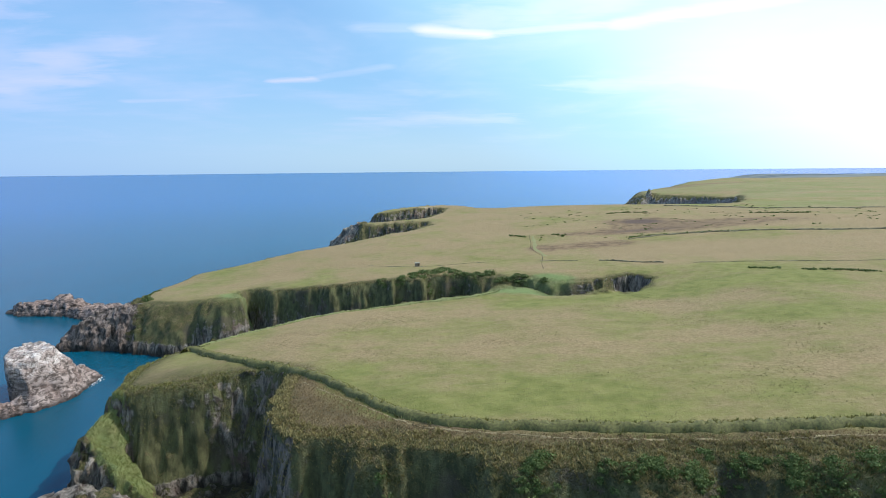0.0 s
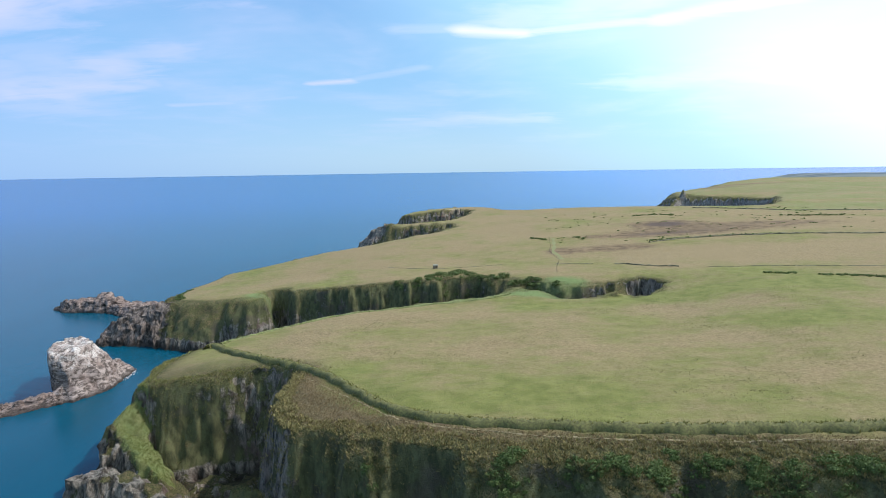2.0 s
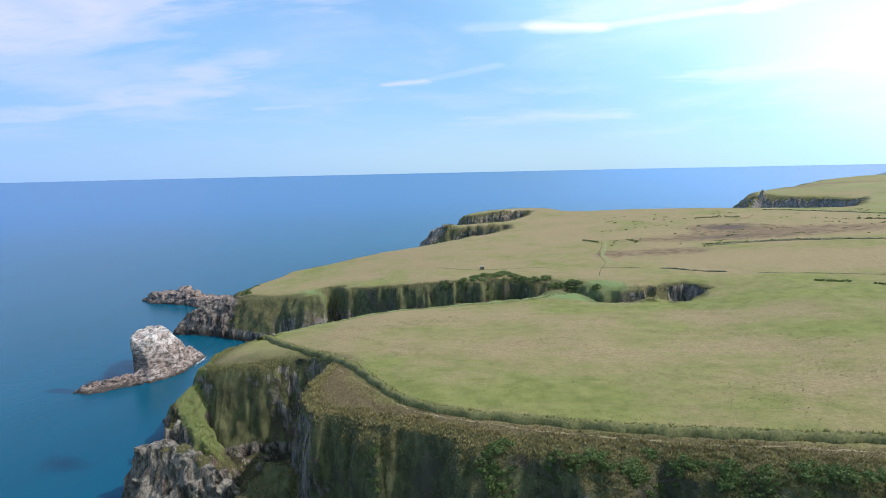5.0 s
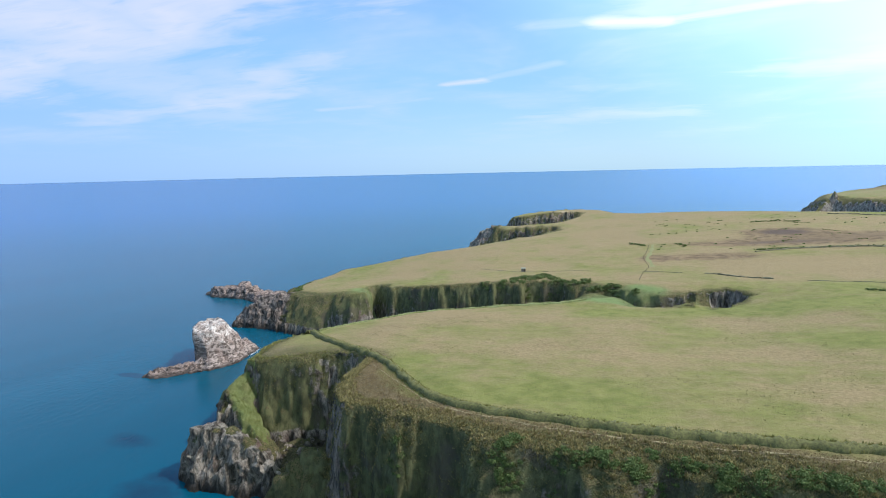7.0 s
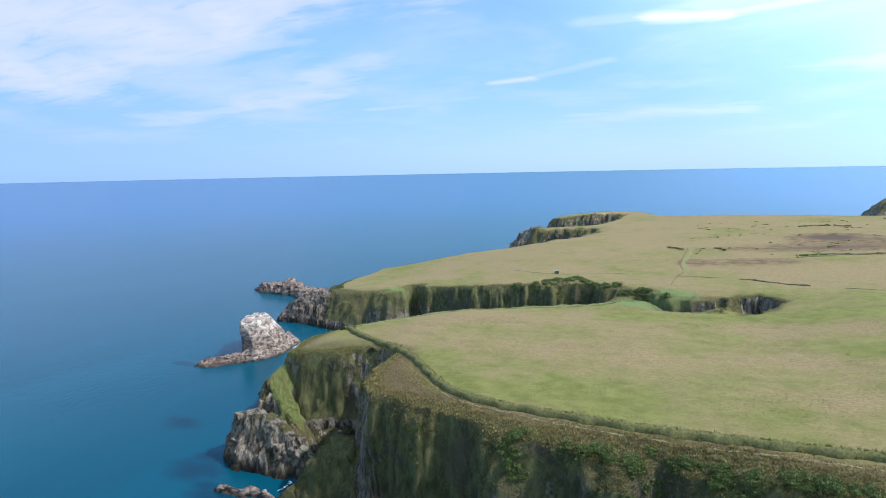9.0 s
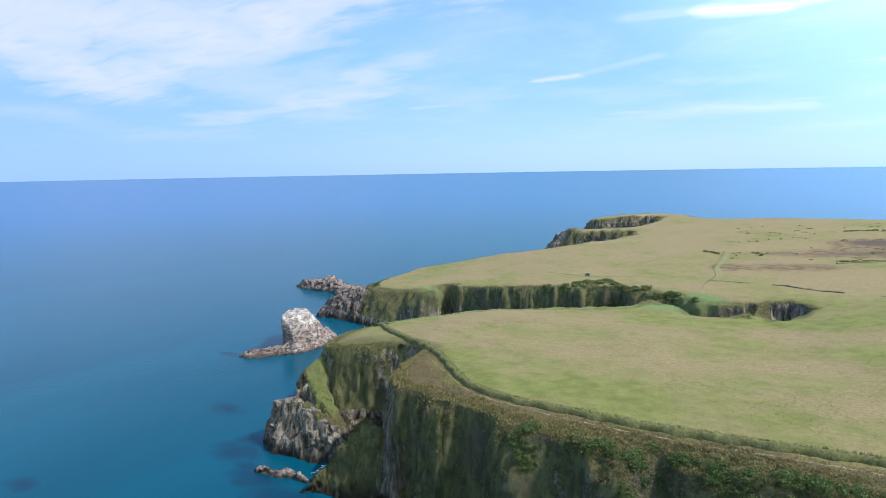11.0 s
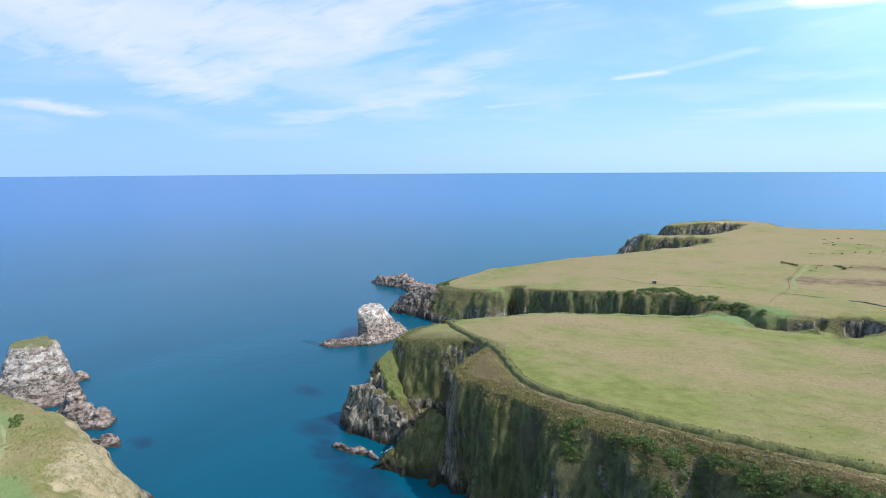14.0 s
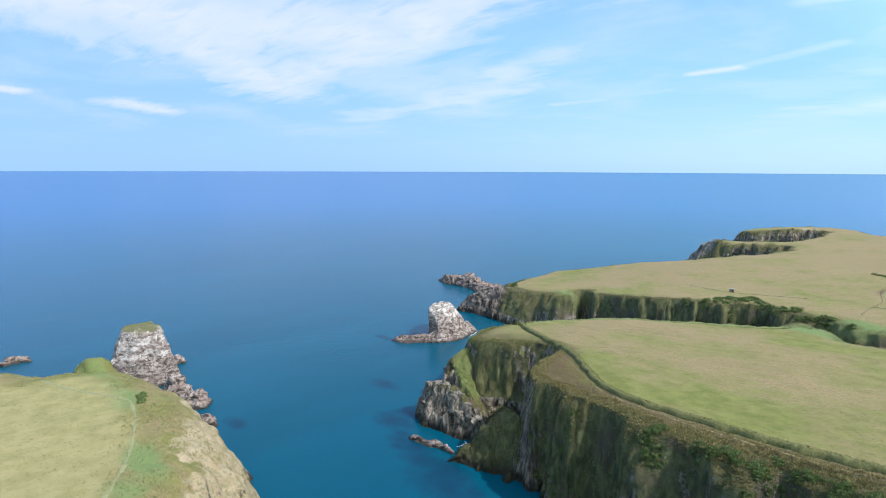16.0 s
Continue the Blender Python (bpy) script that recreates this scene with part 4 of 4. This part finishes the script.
def leaf_material(name, a, b, rough=0.7):
    m, n = material(name)
    g = n.add("ShaderNodeNewGeometry")
    r = g.outputs["Random Per Island"]
    k = n.noise(g.outputs["Position"], 0.6, 3.0)
    f = n.math("ADD", n.math("MULTIPLY", r, 0.6), n.math("MULTIPLY", k, 0.4))
    b1 = n.add("ShaderNodeBsdfPrincipled", {"Base Color": n.mix(f, rgb(*a), rgb(*b)), "Roughness": rough, "Specular IOR Level": 0.2})
    b2 = n.add("ShaderNodeBsdfTranslucent", {"Color": n.mix(f, rgb(*a), rgb(*b))})
    mx = n.add("ShaderNodeMixShader", {0: 0.25, 1: b1.outputs[0], 2: b2.outputs[0]})
    n.add("ShaderNodeOutputMaterial", {"Surface": mx.outputs[0]})
    return m


MAT_TUSSOCK = leaf_material("tussock_blades", (0.072, 0.082, 0.026), (0.390, 0.312, 0.132))
MAT_BANK_GRASS = leaf_material("bank_grass_blades", (0.118, 0.125, 0.034), (0.290, 0.266, 0.096))
MAT_WEST_GRASS = leaf_material("straw_tussock_blades", (0.190, 0.205, 0.075), (0.360, 0.335, 0.160))
MAT_FIELD_TUFT = leaf_material("field_tuft_blades", (0.110, 0.108, 0.042), (0.215, 0.190, 0.090))
MAT_STRIP = leaf_material("bright_grass_blades", (0.150, 0.188, 0.052), (0.300, 0.325, 0.118))
MAT_STRIP_TURF = plain("bright_bank_turf", (0.190, 0.205, 0.075), 0.95, 0.6, 1.5)
MAT_DEAD = leaf_material("dead_bracken_fronds", (0.115, 0.084, 0.040), (0.360, 0.264, 0.138))
MAT_CLIFF_GREEN = leaf_material("cliff_herb_leaves", (0.055, 0.075, 0.028), (0.160, 0.165, 0.064))
MAT_BRACKEN = leaf_material("bracken_leaves", (0.052, 0.088, 0.026), (0.148, 0.196, 0.062))
MAT_GORSE = leaf_material("dark_shrub_leaves", (0.060, 0.095, 0.028), (0.165, 0.205, 0.070))
MAT_BANK = plain("earth_bank_turf", (0.140, 0.138, 0.042), 0.9, 0.45, 2.2)
MAT_PATH = plain("trodden_earth", (0.300, 0.245, 0.135), 0.95, 0.75, 2.0)
MAT_LANE = plain("lane_turf", (0.205, 0.205, 0.078), 0.95, 0.75, 0.8)
MAT_TRACK = plain("trodden_grass", (0.240, 0.240, 0.115), 0.95, 0.75, 1.5)
MAT_WALL = plain("field_wall_stone_and_moss", (0.150, 0.140, 0.080), 0.95, 0.5, 0.35)
MAT_STEM = plain("woody_stem", (0.14, 0.10, 0.06), 0.9, 0.6, 8.0)
MAT_TIMBER = plain("weathered_timber", (0.22, 0.19, 0.15), 0.85, 0.6, 6.0)
MAT_FELT = plain("pale_roofing", (0.24, 0.25, 0.19), 0.8, 0.75, 3.0)


def tufts(name, places, size, mat, label, category, blades=7, seed=1, lean=0.5, parent=None):
    """Many grass tufts in one mesh; places: rows of x, y, z."""
    rng = np.random.RandomState(seed)
    p = np.repeat(np.asarray(places, float), blades, axis=0)
    s = np.repeat(rng.uniform(size[0], size[1], len(places)), blades) * rng.uniform(0.6, 1.15, len(p))
    a = rng.uniform(0, 2 * math.pi, len(p))
    off = rng.uniform(0, 0.35, len(p)) * s
    bx, by = p[:, 0] + np.cos(a) * off, p[:, 1] + np.sin(a) * off
    w2 = s * 0.17
    px, py = -np.sin(a) * w2, np.cos(a) * w2
    ln = rng.uniform(0.15, lean, len(p)) * s
    v = np.empty((len(p), 3, 3))
    v[:, 0] = np.stack([bx - px, by - py, p[:, 2] - 0.08], -1)
    v[:, 1] = np.stack([bx + px, by + py, p[:, 2] - 0.08], -1)
    v[:, 2] = np.stack([bx + np.cos(a) * ln, by + np.sin(a) * ln, p[:, 2] + s * 0.85], -1)
    ob = array_mesh(name, v.reshape(-1, 3), np.arange(len(p) * 3).reshape(-1, 3), mat, False)
    ob.parent = parent
    return tagged(ob, label, category, kind="stuff") if label else ob


def leaf_cloud(centre, radii, count, leaf, rng, lumps=6):
    """Leaves gathered in lumps that follow the ground: arrays of quads in world space."""
    cs = []
    for _ in range(lumps):
        a, q = rng.uniform(0, 6.283), math.sqrt(rng.uniform()) * 0.85
        x, y = centre[0] + math.cos(a) * q * radii[0], centre[1] + math.sin(a) * q * radii[1]
        cs.append((x, y, drop(x, y) + radii[2] * 0.35 * rng.uniform(0.4, 1.2) * (1.1 - 0.6 * q), rng.uniform(0.7, 1.2)))
    which = rng.randint(lumps, size=count)
    c = np.array(cs)[which]
    d = rng.normal(size=(count, 3))
    d /= np.linalg.norm(d, axis=1, keepdims=True)
    size = np.array([radii[0], radii[1], radii[2]]) * np.array([0.46, 0.46, 0.36])
    q = c[:, :3] + d * size * (rng.uniform(0.45, 1.1, count) * c[:, 3])[:, None]
    d = d + rng.normal(0, 0.5, (count, 3))
    u = np.cross(d, rng.normal(size=(count, 3)))
    u /= np.linalg.norm(u, axis=1, keepdims=True)
    t = np.cross(d, u)
    t /= np.linalg.norm(t, axis=1, keepdims=True)
    k2 = (leaf * rng.uniform(0.6, 1.3, count))[:, None]
    return np.stack([q - u * k2 - t * k2 * 0.6, q + u * k2 - t * k2 * 0.6, q + u * k2 + t * k2 * 0.6, q - u * k2 + t * k2 * 0.6], 1).reshape(-1, 3)


def shrub(x, y, r, h, mat, label, group, seed, count=260, leaf=0.20):
    rng = np.random.RandomState(seed)
    z = drop(x, y)
    base = tagged(new("shrub"), label, "shrub", group)
    base.location = (x, y, z)
    v = leaf_cloud((x, y), (r, r * rng.uniform(0.75, 1.1), h), count, leaf, rng, 9) - np.array([x, y, z])
    crown = array_mesh("crown", v, np.arange(len(v)).reshape(-1, 4), mat, False)
    crown.parent = base
    bm = bmesh.new()
    for k in range(4):
        a = rng.uniform(0, 6.28)
        tip = Vector((math.cos(a) * r * 0.4, math.sin(a) * r * 0.4, h * 0.6))
        foot = Vector((0, 0, -0.25))
        ring0 = [bm.verts.new(foot + Vector((math.cos(b) * 0.05, math.sin(b) * 0.05, 0))) for b in (0, 2.1, 4.2)]
        ring1 = [bm.verts.new(tip + Vector((math.cos(b) * 0.02, math.sin(b) * 0.02, 0))) for b in (0, 2.1, 4.2)]
        for q in range(3):
            bm.faces.new((ring0[q], ring0[(q + 1) % 3], ring1[(q + 1) % 3], ring1[q]))
    part("stem", bm, MAT_STEM, base)
    return base


for n, (pts, width, count) in enumerate((
        ([(-134.5, 190), (-135.5, 197), (-138, 202)], 0.7, 70), ([(-182, 234), (-178, 231), (-170, 231.5)], 0.8, 50),
        ([(-59.5, 88), (-58.8, 91), (-58.8, 93.5)], 0.4, 26), ([(-184, 39), (-172, 36.5), (-160, 38.5)], 0.5, 40))):
    foam(pts, width, count, 600 + n)


# ---- the near headland ----
BANK_LINE = [(-81.5, 156.5), (-83.0, 160.0), (-80.5, 160.0), (-71.8, 150), (-61, 140.8), (-52, 134.8), (-44.5, 130.7), (-38.8, 125.5), (-28.6, 114.5), (-18.5, 102.4), (-11.4, 95.0), (-2.5, 90.2), (7, 87.5), (19, 85.6),
             (31, 83.6), (41, 82.9), (50, 82.4), (58, 82.1), (66, 81.9), (75, 81.6), (100, 80), (130, 78)]
PATH_LINE = [(-39.8, 121.7), (-31, 112), (-23.7, 104.3), (-16, 97), (-10.2, 91.5), (-1.7, 87.6), (7, 85.4), (15, 83.2), (24.5, 81.8), (30, 80.6), (41, 80.0), (49, 79.3), (65, 78.6), (100, 77), (130, 75)]

bank = tagged(new("earth_bank"), "low turf field bank overgrown with rank grass beside a path", "bank")
ribbon("bank_core", BANK_LINE, [(1.5, -0.2), (0.95, 0.6), (0.4, 1.1), (-0.2, 1.15), (-0.85, 0.9), (-1.15, -0.2)], MAT_BANK, 0.5, 0.25, parent=bank)
rng = np.random.RandomState(5)
line = resample(BANK_LINE, 0.12)
spots = []
for q in np.repeat(line, 2, axis=0):
    a = rng.normal(0, 0.65, 2)
    x, y = q[0] + a[0], q[1] + a[1] + 0.35
    spots.append((x, y, drop(x, y) + max(0.0, 1.0 - 0.8 * math.hypot(*a))))
tufts("bank_grass", spots, (0.35, 0.85), MAT_BANK_GRASS, "", "", 6, 3, parent=bank)
tagged(ribbon("footpath", PATH_LINE, [(0.12, 0.0), (0.04, 0.02), (-0.04, 0.02), (-0.12, 0.0)], MAT_PATH, 0.5, 0.45, 0.05, 2), "narrow trodden earth footpath along the cliff edge", "path", kind="structure")


def scatter(count, box, keep, seed, sink=0.0):
    """Places on the ground inside a box of the plan, chosen by the way past the rim."""
    r = np.random.RandomState(seed)
    x, y = r.uniform(box[0], box[1], count), r.uniform(box[2], box[3], count)
    d = distance(x, y, RIM, True)
    d = np.where(inside(x, y, RIM), -d, d)
    ok = keep(x, y, d, r)
    return [(a, b, drop(a, b) - sink) for a, b in zip(x[ok], y[ok])]


edge = scatter(80000, (-50, 105, 58, 126), lambda x, y, d, r: (d > -3.5 + 1.5 * fbm(x / 6, y / 6, seed=61)) & (d < 4.5 + 9 * step01(22, 45, x)) & (r.uniform(size=x.shape) < 0.75), 7)
tufts("tussock_grass", edge, (0.28, 0.70), MAT_TUSSOCK, "rank brown and olive tussock grass hanging over the cliff edge", "grass", 7, 8, 1.1)
brake = scatter(110000, (-46, 105, 72, 128), lambda x, y, d, r: (d > -9.0 - 7.0 * step01(0, -12, x)) & (d < -1.5) & (distance(x, y, BANK_LINE) > 1.6) & (r.uniform(size=x.shape) < 0.8), 21)
brake = [p for p in brake if p[1] < np.interp(p[0], [-50, -38.8, -28.6, -18.5, -11.4, -2.5, 7, 31, 58, 130], [126, 124, 113, 100.9, 93.4, 88.6, 85.9, 82.0, 80.4, 75.8])]
tufts("dead_bracken", brake, (0.16, 0.36), MAT_DEAD, "low brown dead bracken and grass between path and cliff", "plants", 6, 22, 1.4)
face = scatter(60000, (-48, 105, 56, 92), lambda x, y, d, r: (d > 3.0) & (d < 14) & ((x > 1) | ((x > -19) & (x < -10) & (d < 8))) & (fbm(x / 5, y / 5, octaves=3, seed=66) > r.uniform(-0.2, 0.8, x.shape)), 19)
tufts("cliff_herbs", face, (0.35, 0.9), MAT_CLIFF_GREEN, "dark green herbs and grass clinging to the cliff face", "plants", 5, 20, 1.1)
west_edge = scatter(26000, (-92, -48, 96, 175), lambda x, y, d, r: (d > -2.0) & (d < 4.0) & (r.uniform(size=x.shape) < 0.6), 9)
tufts("tussock_grass", west_edge, (0.3, 0.7), MAT_BANK_GRASS, "green tussock grass on the steep gully edges", "grass", 5, 10, 0.9)
field = scatter(30000, (-70, 110, 84, 210), lambda x, y, d, r: (d < -3) & (fbm(x / 22, y / 12, octaves=3, seed=63) + 0.5 * fbm(x / 5, y / 3, seed=64) > r.uniform(0.15, 0.9, x.shape)), 11)
tufts("field_tuft", field, (0.12, 0.30), MAT_FIELD_TUFT, "scattered dark tufts of coarse grass in the field", "grass", 6, 12, 1.5)

turf_strip = scatter(26000, (-88, -64, 104, 131), lambda x, y, d, r: inside(x, y, GREEN_STRIP) & (r.uniform(size=x.shape) < 0.7), 23)
tufts("strip_grass", turf_strip, (0.15, 0.38), MAT_STRIP, "bright green grass on the sunlit back of the spur", "grass", 5, 24, 1.2)

# the old bank along the creek's near rim
rear_bank = tagged(new("earth_bank"), "low pale green turf bank along the creek edge", "bank")
REAR_LINE = [(-81, 163), (-78, 168), (-67.5, 180), (-50, 193), (-33, 200), (-15, 205), (9, 209.5), (18, 214)]
ribbon("bank_core", REAR_LINE, [(1.3, -0.2), (0.7, 0.35), (0.0, 0.5), (-0.7, 0.35), (-1.3, -0.2)], MAT_STRIP_TURF, 0.8, 0.35, seed=4, parent=rear_bank)
rng = np.random.RandomState(25)
spots = []
for q in np.repeat(resample(REAR_LINE, 0.3), 2, axis=0):
    x, y = q + rng.normal(0, 0.8, 2)
    spots.append((x, y, drop(x, y) + 0.15))
tufts("bank_grass", spots, (0.3, 0.7), MAT_STRIP, "", "", 5, 26, parent=rear_bank)

k = 0
clump = np.random.RandomState(17)
for x0, y0, spread in ((10, 76.0, 3.0), (13, 74.5, 2.5), (28, 75.0, 3.5), (33, 73.5, 3.0), (38, 73.5, 3.0), (45, 74.0, 4.0), (52, 72.5, 3.5), (60, 72.5, 4.0), (68, 71.0, 4.0), (77, 70.0, 4.0), (88, 69.0, 4.0), (-13, 79.0, 2.0), (21, 74.6, 2.0), (40, 70.5, 3.0), (48, 69.5, 4.0), (56, 68.0, 4.0), (63, 67.0, 4.0), (71, 66.0, 4.5), (80, 65.0, 5.0), (35, 69.5, 3.0), (52, 65.5, 4.0), (66, 63.5, 5.0)):
    for q in range(4):
        x, y = x0 + clump.normal(0, spread * 0.6), y0 + clump.normal(0, 1.1)
        r = clump.uniform(1.2, 2.4)
        shrub(x, y, r, r * 0.7, MAT_BRACKEN, "bright green bracken clump on the cliff-top slope", "bracken on the near slope", 400 + k, 820, 0.12)
        k += 1

# ---- beyond the creek ----
for x, y, r, h in ((-14, 249, 4.0, 2.0), (-9, 246, 4.6, 2.4), (-3, 240.5, 4.2, 2.4), (-5.5, 254, 3.6, 1.6), (3, 243, 4.0, 2.2), (9, 236, 4.2, 2.4), (14.5, 238.5, 4.4, 2.6), (20, 229.5, 3.8, 2.0), (25, 231, 3.6, 1.8), (-17, 242.5, 3.2, 1.8),
                   (-24, 241, 3.2, 1.5), (30, 229, 3.2, 1.5), (-12, 239.5, 3.4, 2.0), (2, 238, 3.6, 2.0), (-8, 250, 3.6, 2.0), (-1, 247, 3.4, 2.0), (8, 241, 3.4, 2.0), (-32, 241, 2.6, 1.3), (37, 223, 2.6, 1.2), (-19, 247, 2.6, 1.6)):
    shrub(x, y, r, h, MAT_GORSE, "dark green shrub at the head of the creek", "shrubs by the creek", 500 + k, 480, 0.26)
    k += 1


for x, y, r, h in ((-147, 253, 2.2, 1.3), (-150, 258, 2.0, 1.2), (-143, 249, 1.8, 1.0), (-154, 268, 2.0, 1.0), (-152, 263, 1.6, 0.9), (-155, 277, 2.2, 1.0)):
    shrub(x, y, r, h, MAT_GORSE, "dark low shrub on the seaward rim", "shrubs on the middle headland", 700 + k, 260, 0.24)
    k += 1


def hut(x, y, turn):
    base = tagged(new("hut"), "small weathered timber hut with a pale flat roof", "hut")
    base.matrix_world = pose(x, y, drop(x, y) - 0.1, 0, 0, turn)
    bm = bmesh.new()
    bmesh.ops.create_cube(bm, size=1.0, matrix=Matrix.Translation((0, 0, 0.85)) @ Matrix.Diagonal((2.2, 1.8, 1.7, 1)))
    bmesh.ops.bevel(bm, geom=bm.edges[:], offset=0.04, segments=1, affect="EDGES")
    part("wall", bm, MAT_TIMBER, base)
    bm = bmesh.new()
    bmesh.ops.create_cube(bm, size=1.0, matrix=Matrix.Translation((0, 0, 1.78)) @ Matrix.Rotation(radians(6), 4, "X") @ Matrix.Diagonal((2.45, 2.1, 0.10, 1)))
    part("roof", bm, MAT_FELT, base, "pale flat felt roof")
    bm = bmesh.new()
    bmesh.ops.create_cube(bm, size=1.0, matrix=Matrix.Translation((0.5, -0.915, 0.80)) @ Matrix.Diagonal((0.75, 0.05, 1.5, 1)))
    part("door", bm, MAT_STEM, base, "dark plank door")
    return base


hut(-18.6, 269.0, 12)


def field_wall(pts, h, w, label, seed, category="wall"):
    ob = ribbon("field_wall", pts, [(w, -0.3), (w * 0.8, h * 0.5), (0.0, h * 0.62), (-w * 0.8, h * 0.5), (-w, -0.3)], MAT_WALL, 1.0, 0.6, -0.05, seed)
    return tagged(ob, label, category, "field walls")


field_wall([(-46.5, 281.7), (-30, 272), (-20.4, 267), (-2.4, 268), (17.2, 269)], 0.22, 0.35, "low overgrown turf wall beside the small hut", 1)
field_wall([(66, 253), (71.8, 251.1), (76.6, 245.7), (87, 239.7), (93, 237.2)], 0.7, 0.55, "dark broken dry-stone wall across the pasture", 2)
field_wall([(101, 234), (125, 226), (170, 212)], 0.3, 0.35, "sunken grassy remains of a pasture wall", 6)
field_wall([(40, 262), (50, 258.7), (59, 255.6)], 0.3, 0.35, "sunken grassy remains of a pasture wall", 7)
field_wall([(98, 309), (122, 318.4), (147.9, 318.4), (187.7, 309.7), (231.3, 298.5), (300, 283)], 0.9, 0.8, "long dark boundary wall grown over with scrub", 3)
field_wall([(180, 474), (212, 458), (236, 436), (300, 420), (420, 400)], 0.9, 0.9, "far boundary wall between heath and green fields", 4)


def hedge(pts, h, label, seed, dense=2.2):
    rng = np.random.RandomState(seed)
    ob = tagged(new("hedge"), label, "hedge", "hedges")
    v = []
    for q in resample(pts, 1.1):
        if rng.uniform() < 0.10:
            continue
        v.append(leaf_cloud((q[0] + rng.normal(0, 0.3), q[1] + rng.normal(0, 0.3)), (1.5, 1.5, h * rng.uniform(0.6, 1.3)), 30, 0.28, rng, 3))
    v = np.concatenate(v)
    c = array_mesh("leaves", v, np.arange(len(v)).reshape(-1, 4), MAT_GORSE, False)
    c.parent = ob
    return ob


hedge([(114.7, 213.7), (119, 211), (124.7, 208.5)], 1.0, "short dark hedge standing in open pasture", 301)
hedge([(130.2, 203.8), (136, 200), (141.1, 197.3), (150, 192)], 0.8, "low ragged hedge standing in open pasture", 302)
hedge([(35.7, 350.5), (41, 344), (45, 339.5)], 1.4, "dark hedge at the top of the lane", 303)
hedge([(63.2, 343.7), (66.8, 335)], 1.2, "short hedge beside the lane", 304)
hedge([(100, 316), (122, 319.5), (148, 319.5), (170, 315)], 1.1, "scrubby growth along the long boundary wall", 305)
hedge([(120, 430), (134.3, 431), (150, 424)], 1.3, "dark scrub on the far heath", 306)
hedge([(212, 396), (225, 391), (250, 386)], 1.6, "dark hedge beside the far green field", 307)


def heath_scrub():
    """Low scrub dotted over the far heath, too far off to tell one bush from the next."""
    rng = np.random.RandomState(91)
    v = []
    for _ in range(330):
        x, y = rng.uniform(50, 320), rng.uniform(318, 475)
        if rng.uniform(-0.6, 0.6) > fbm(np.array([x / 40]), np.array([y / 22]), octaves=3, seed=92)[0]:
            continue
        r = 0.45 + 1.8 * rng.uniform() ** 2.5
        v.append(leaf_cloud((x, y), (r * 1.7, r, r * 0.5), 18, 0.30, rng, 4))
    v = np.concatenate(v)
    ob = array_mesh("heath_scrub", v, np.arange(len(v)).reshape(-1, 4), MAT_GORSE, False)
    return tagged(ob, "low dark scrub dotted over the far heath", "scrub", kind="stuff")


heath_scrub()


def fence(pts, gap, label):
    base = tagged(new("fence"), label, "fence")
    me = None
    tops = []
    for q in resample(pts, gap):
        if me is None:
            bm = bmesh.new()
            bmesh.ops.create_cube(bm, size=1.0, matrix=Matrix.Translation((0, 0, 0.5)) @ Matrix.Diagonal((0.12, 0.12, 1.4, 1)))
            bmesh.ops.bevel(bm, geom=bm.edges[:], offset=0.02, segments=1, affect="EDGES")
            me = bpy.data.meshes.new("post")
            bm.to_mesh(me)
            bm.free()
            me.materials.append(MAT_TIMBER)
        ob = new("post", me)
        ob.parent = base
        ob.location = (q[0], q[1], drop(q[0], q[1]))
        tops.append((q[0], q[1], ob.location.z))
    for h in (0.45, 0.75, 1.05):
        bm = bmesh.new()
        for a, b in zip(tops[:-1], tops[1:]):
            va = [bm.verts.new((a[0], a[1], a[2] + h - 0.004)), bm.verts.new((b[0], b[1], b[2] + h - 0.004)), bm.verts.new((b[0], b[1], b[2] + h + 0.004)), bm.verts.new((a[0], a[1], a[2] + h + 0.004))]
            bm.faces.new(va)
        part("wire", bm, MAT_STEM, base)
    return base


fence([(47.3, 343.2), (44, 310), (41.8, 299.8), (44.3, 272.2), (40, 250), (38.3, 234)], 4.0, "post and wire fence down the lane")

tagged(ribbon("track", [(49.5, 344), (46.5, 312), (44, 300), (46, 285), (46, 273)], [(1.0, 0.0), (0.4, 0.03), (-0.4, 0.03), (-1.0, 0.0)], MAT_LANE, 1.0, 0.3, 0.06, 8), "pale grassy lane beside the fence", "path", kind="structure")

# ---- headland by the second stack ----
west_grass = scatter(50000, (-150, -35, -40, 34), lambda x, y, d, r: (d > -9) & (d < 20) & (fbm(x / 7, y / 7, seed=71) > r.uniform(-0.4, 0.8, x.shape)), 13)
tufts("tussock_grass", west_grass, (0.2, 0.45), MAT_WEST_GRASS, "coarse green and straw tussocks on the earthy slope", "grass", 5, 14, 0.9)
tagged(ribbon("footpath", [(-150, -20), (-134, -12), (-119, -9), (-104, -3.5), (-97, 0), (-86, -2.5), (-78.9, -5.3), (-68, -10), (-60.6, -14.4), (-50, -22)], [(0.32, 0.0), (0.12, 0.02), (-0.12, 0.02), (-0.32, 0.0)], MAT_TRACK, 0.6, 0.4, 0.05, 6),
       "faint trodden path along the grassy headland", "path", kind="structure")
for x, y, r, h in ((-97, 3.0, 1.6, 0.9), (-94.8, 2.2, 1.5, 0.8), (-92.8, 1.3, 1.2, 0.7), (-98.8, 3.9, 1.1, 0.6)):
    shrub(x, y, r, h, MAT_GORSE, "dark shrub on the headland edge", "shrubs on the west headland", 260 + k)
    k += 1
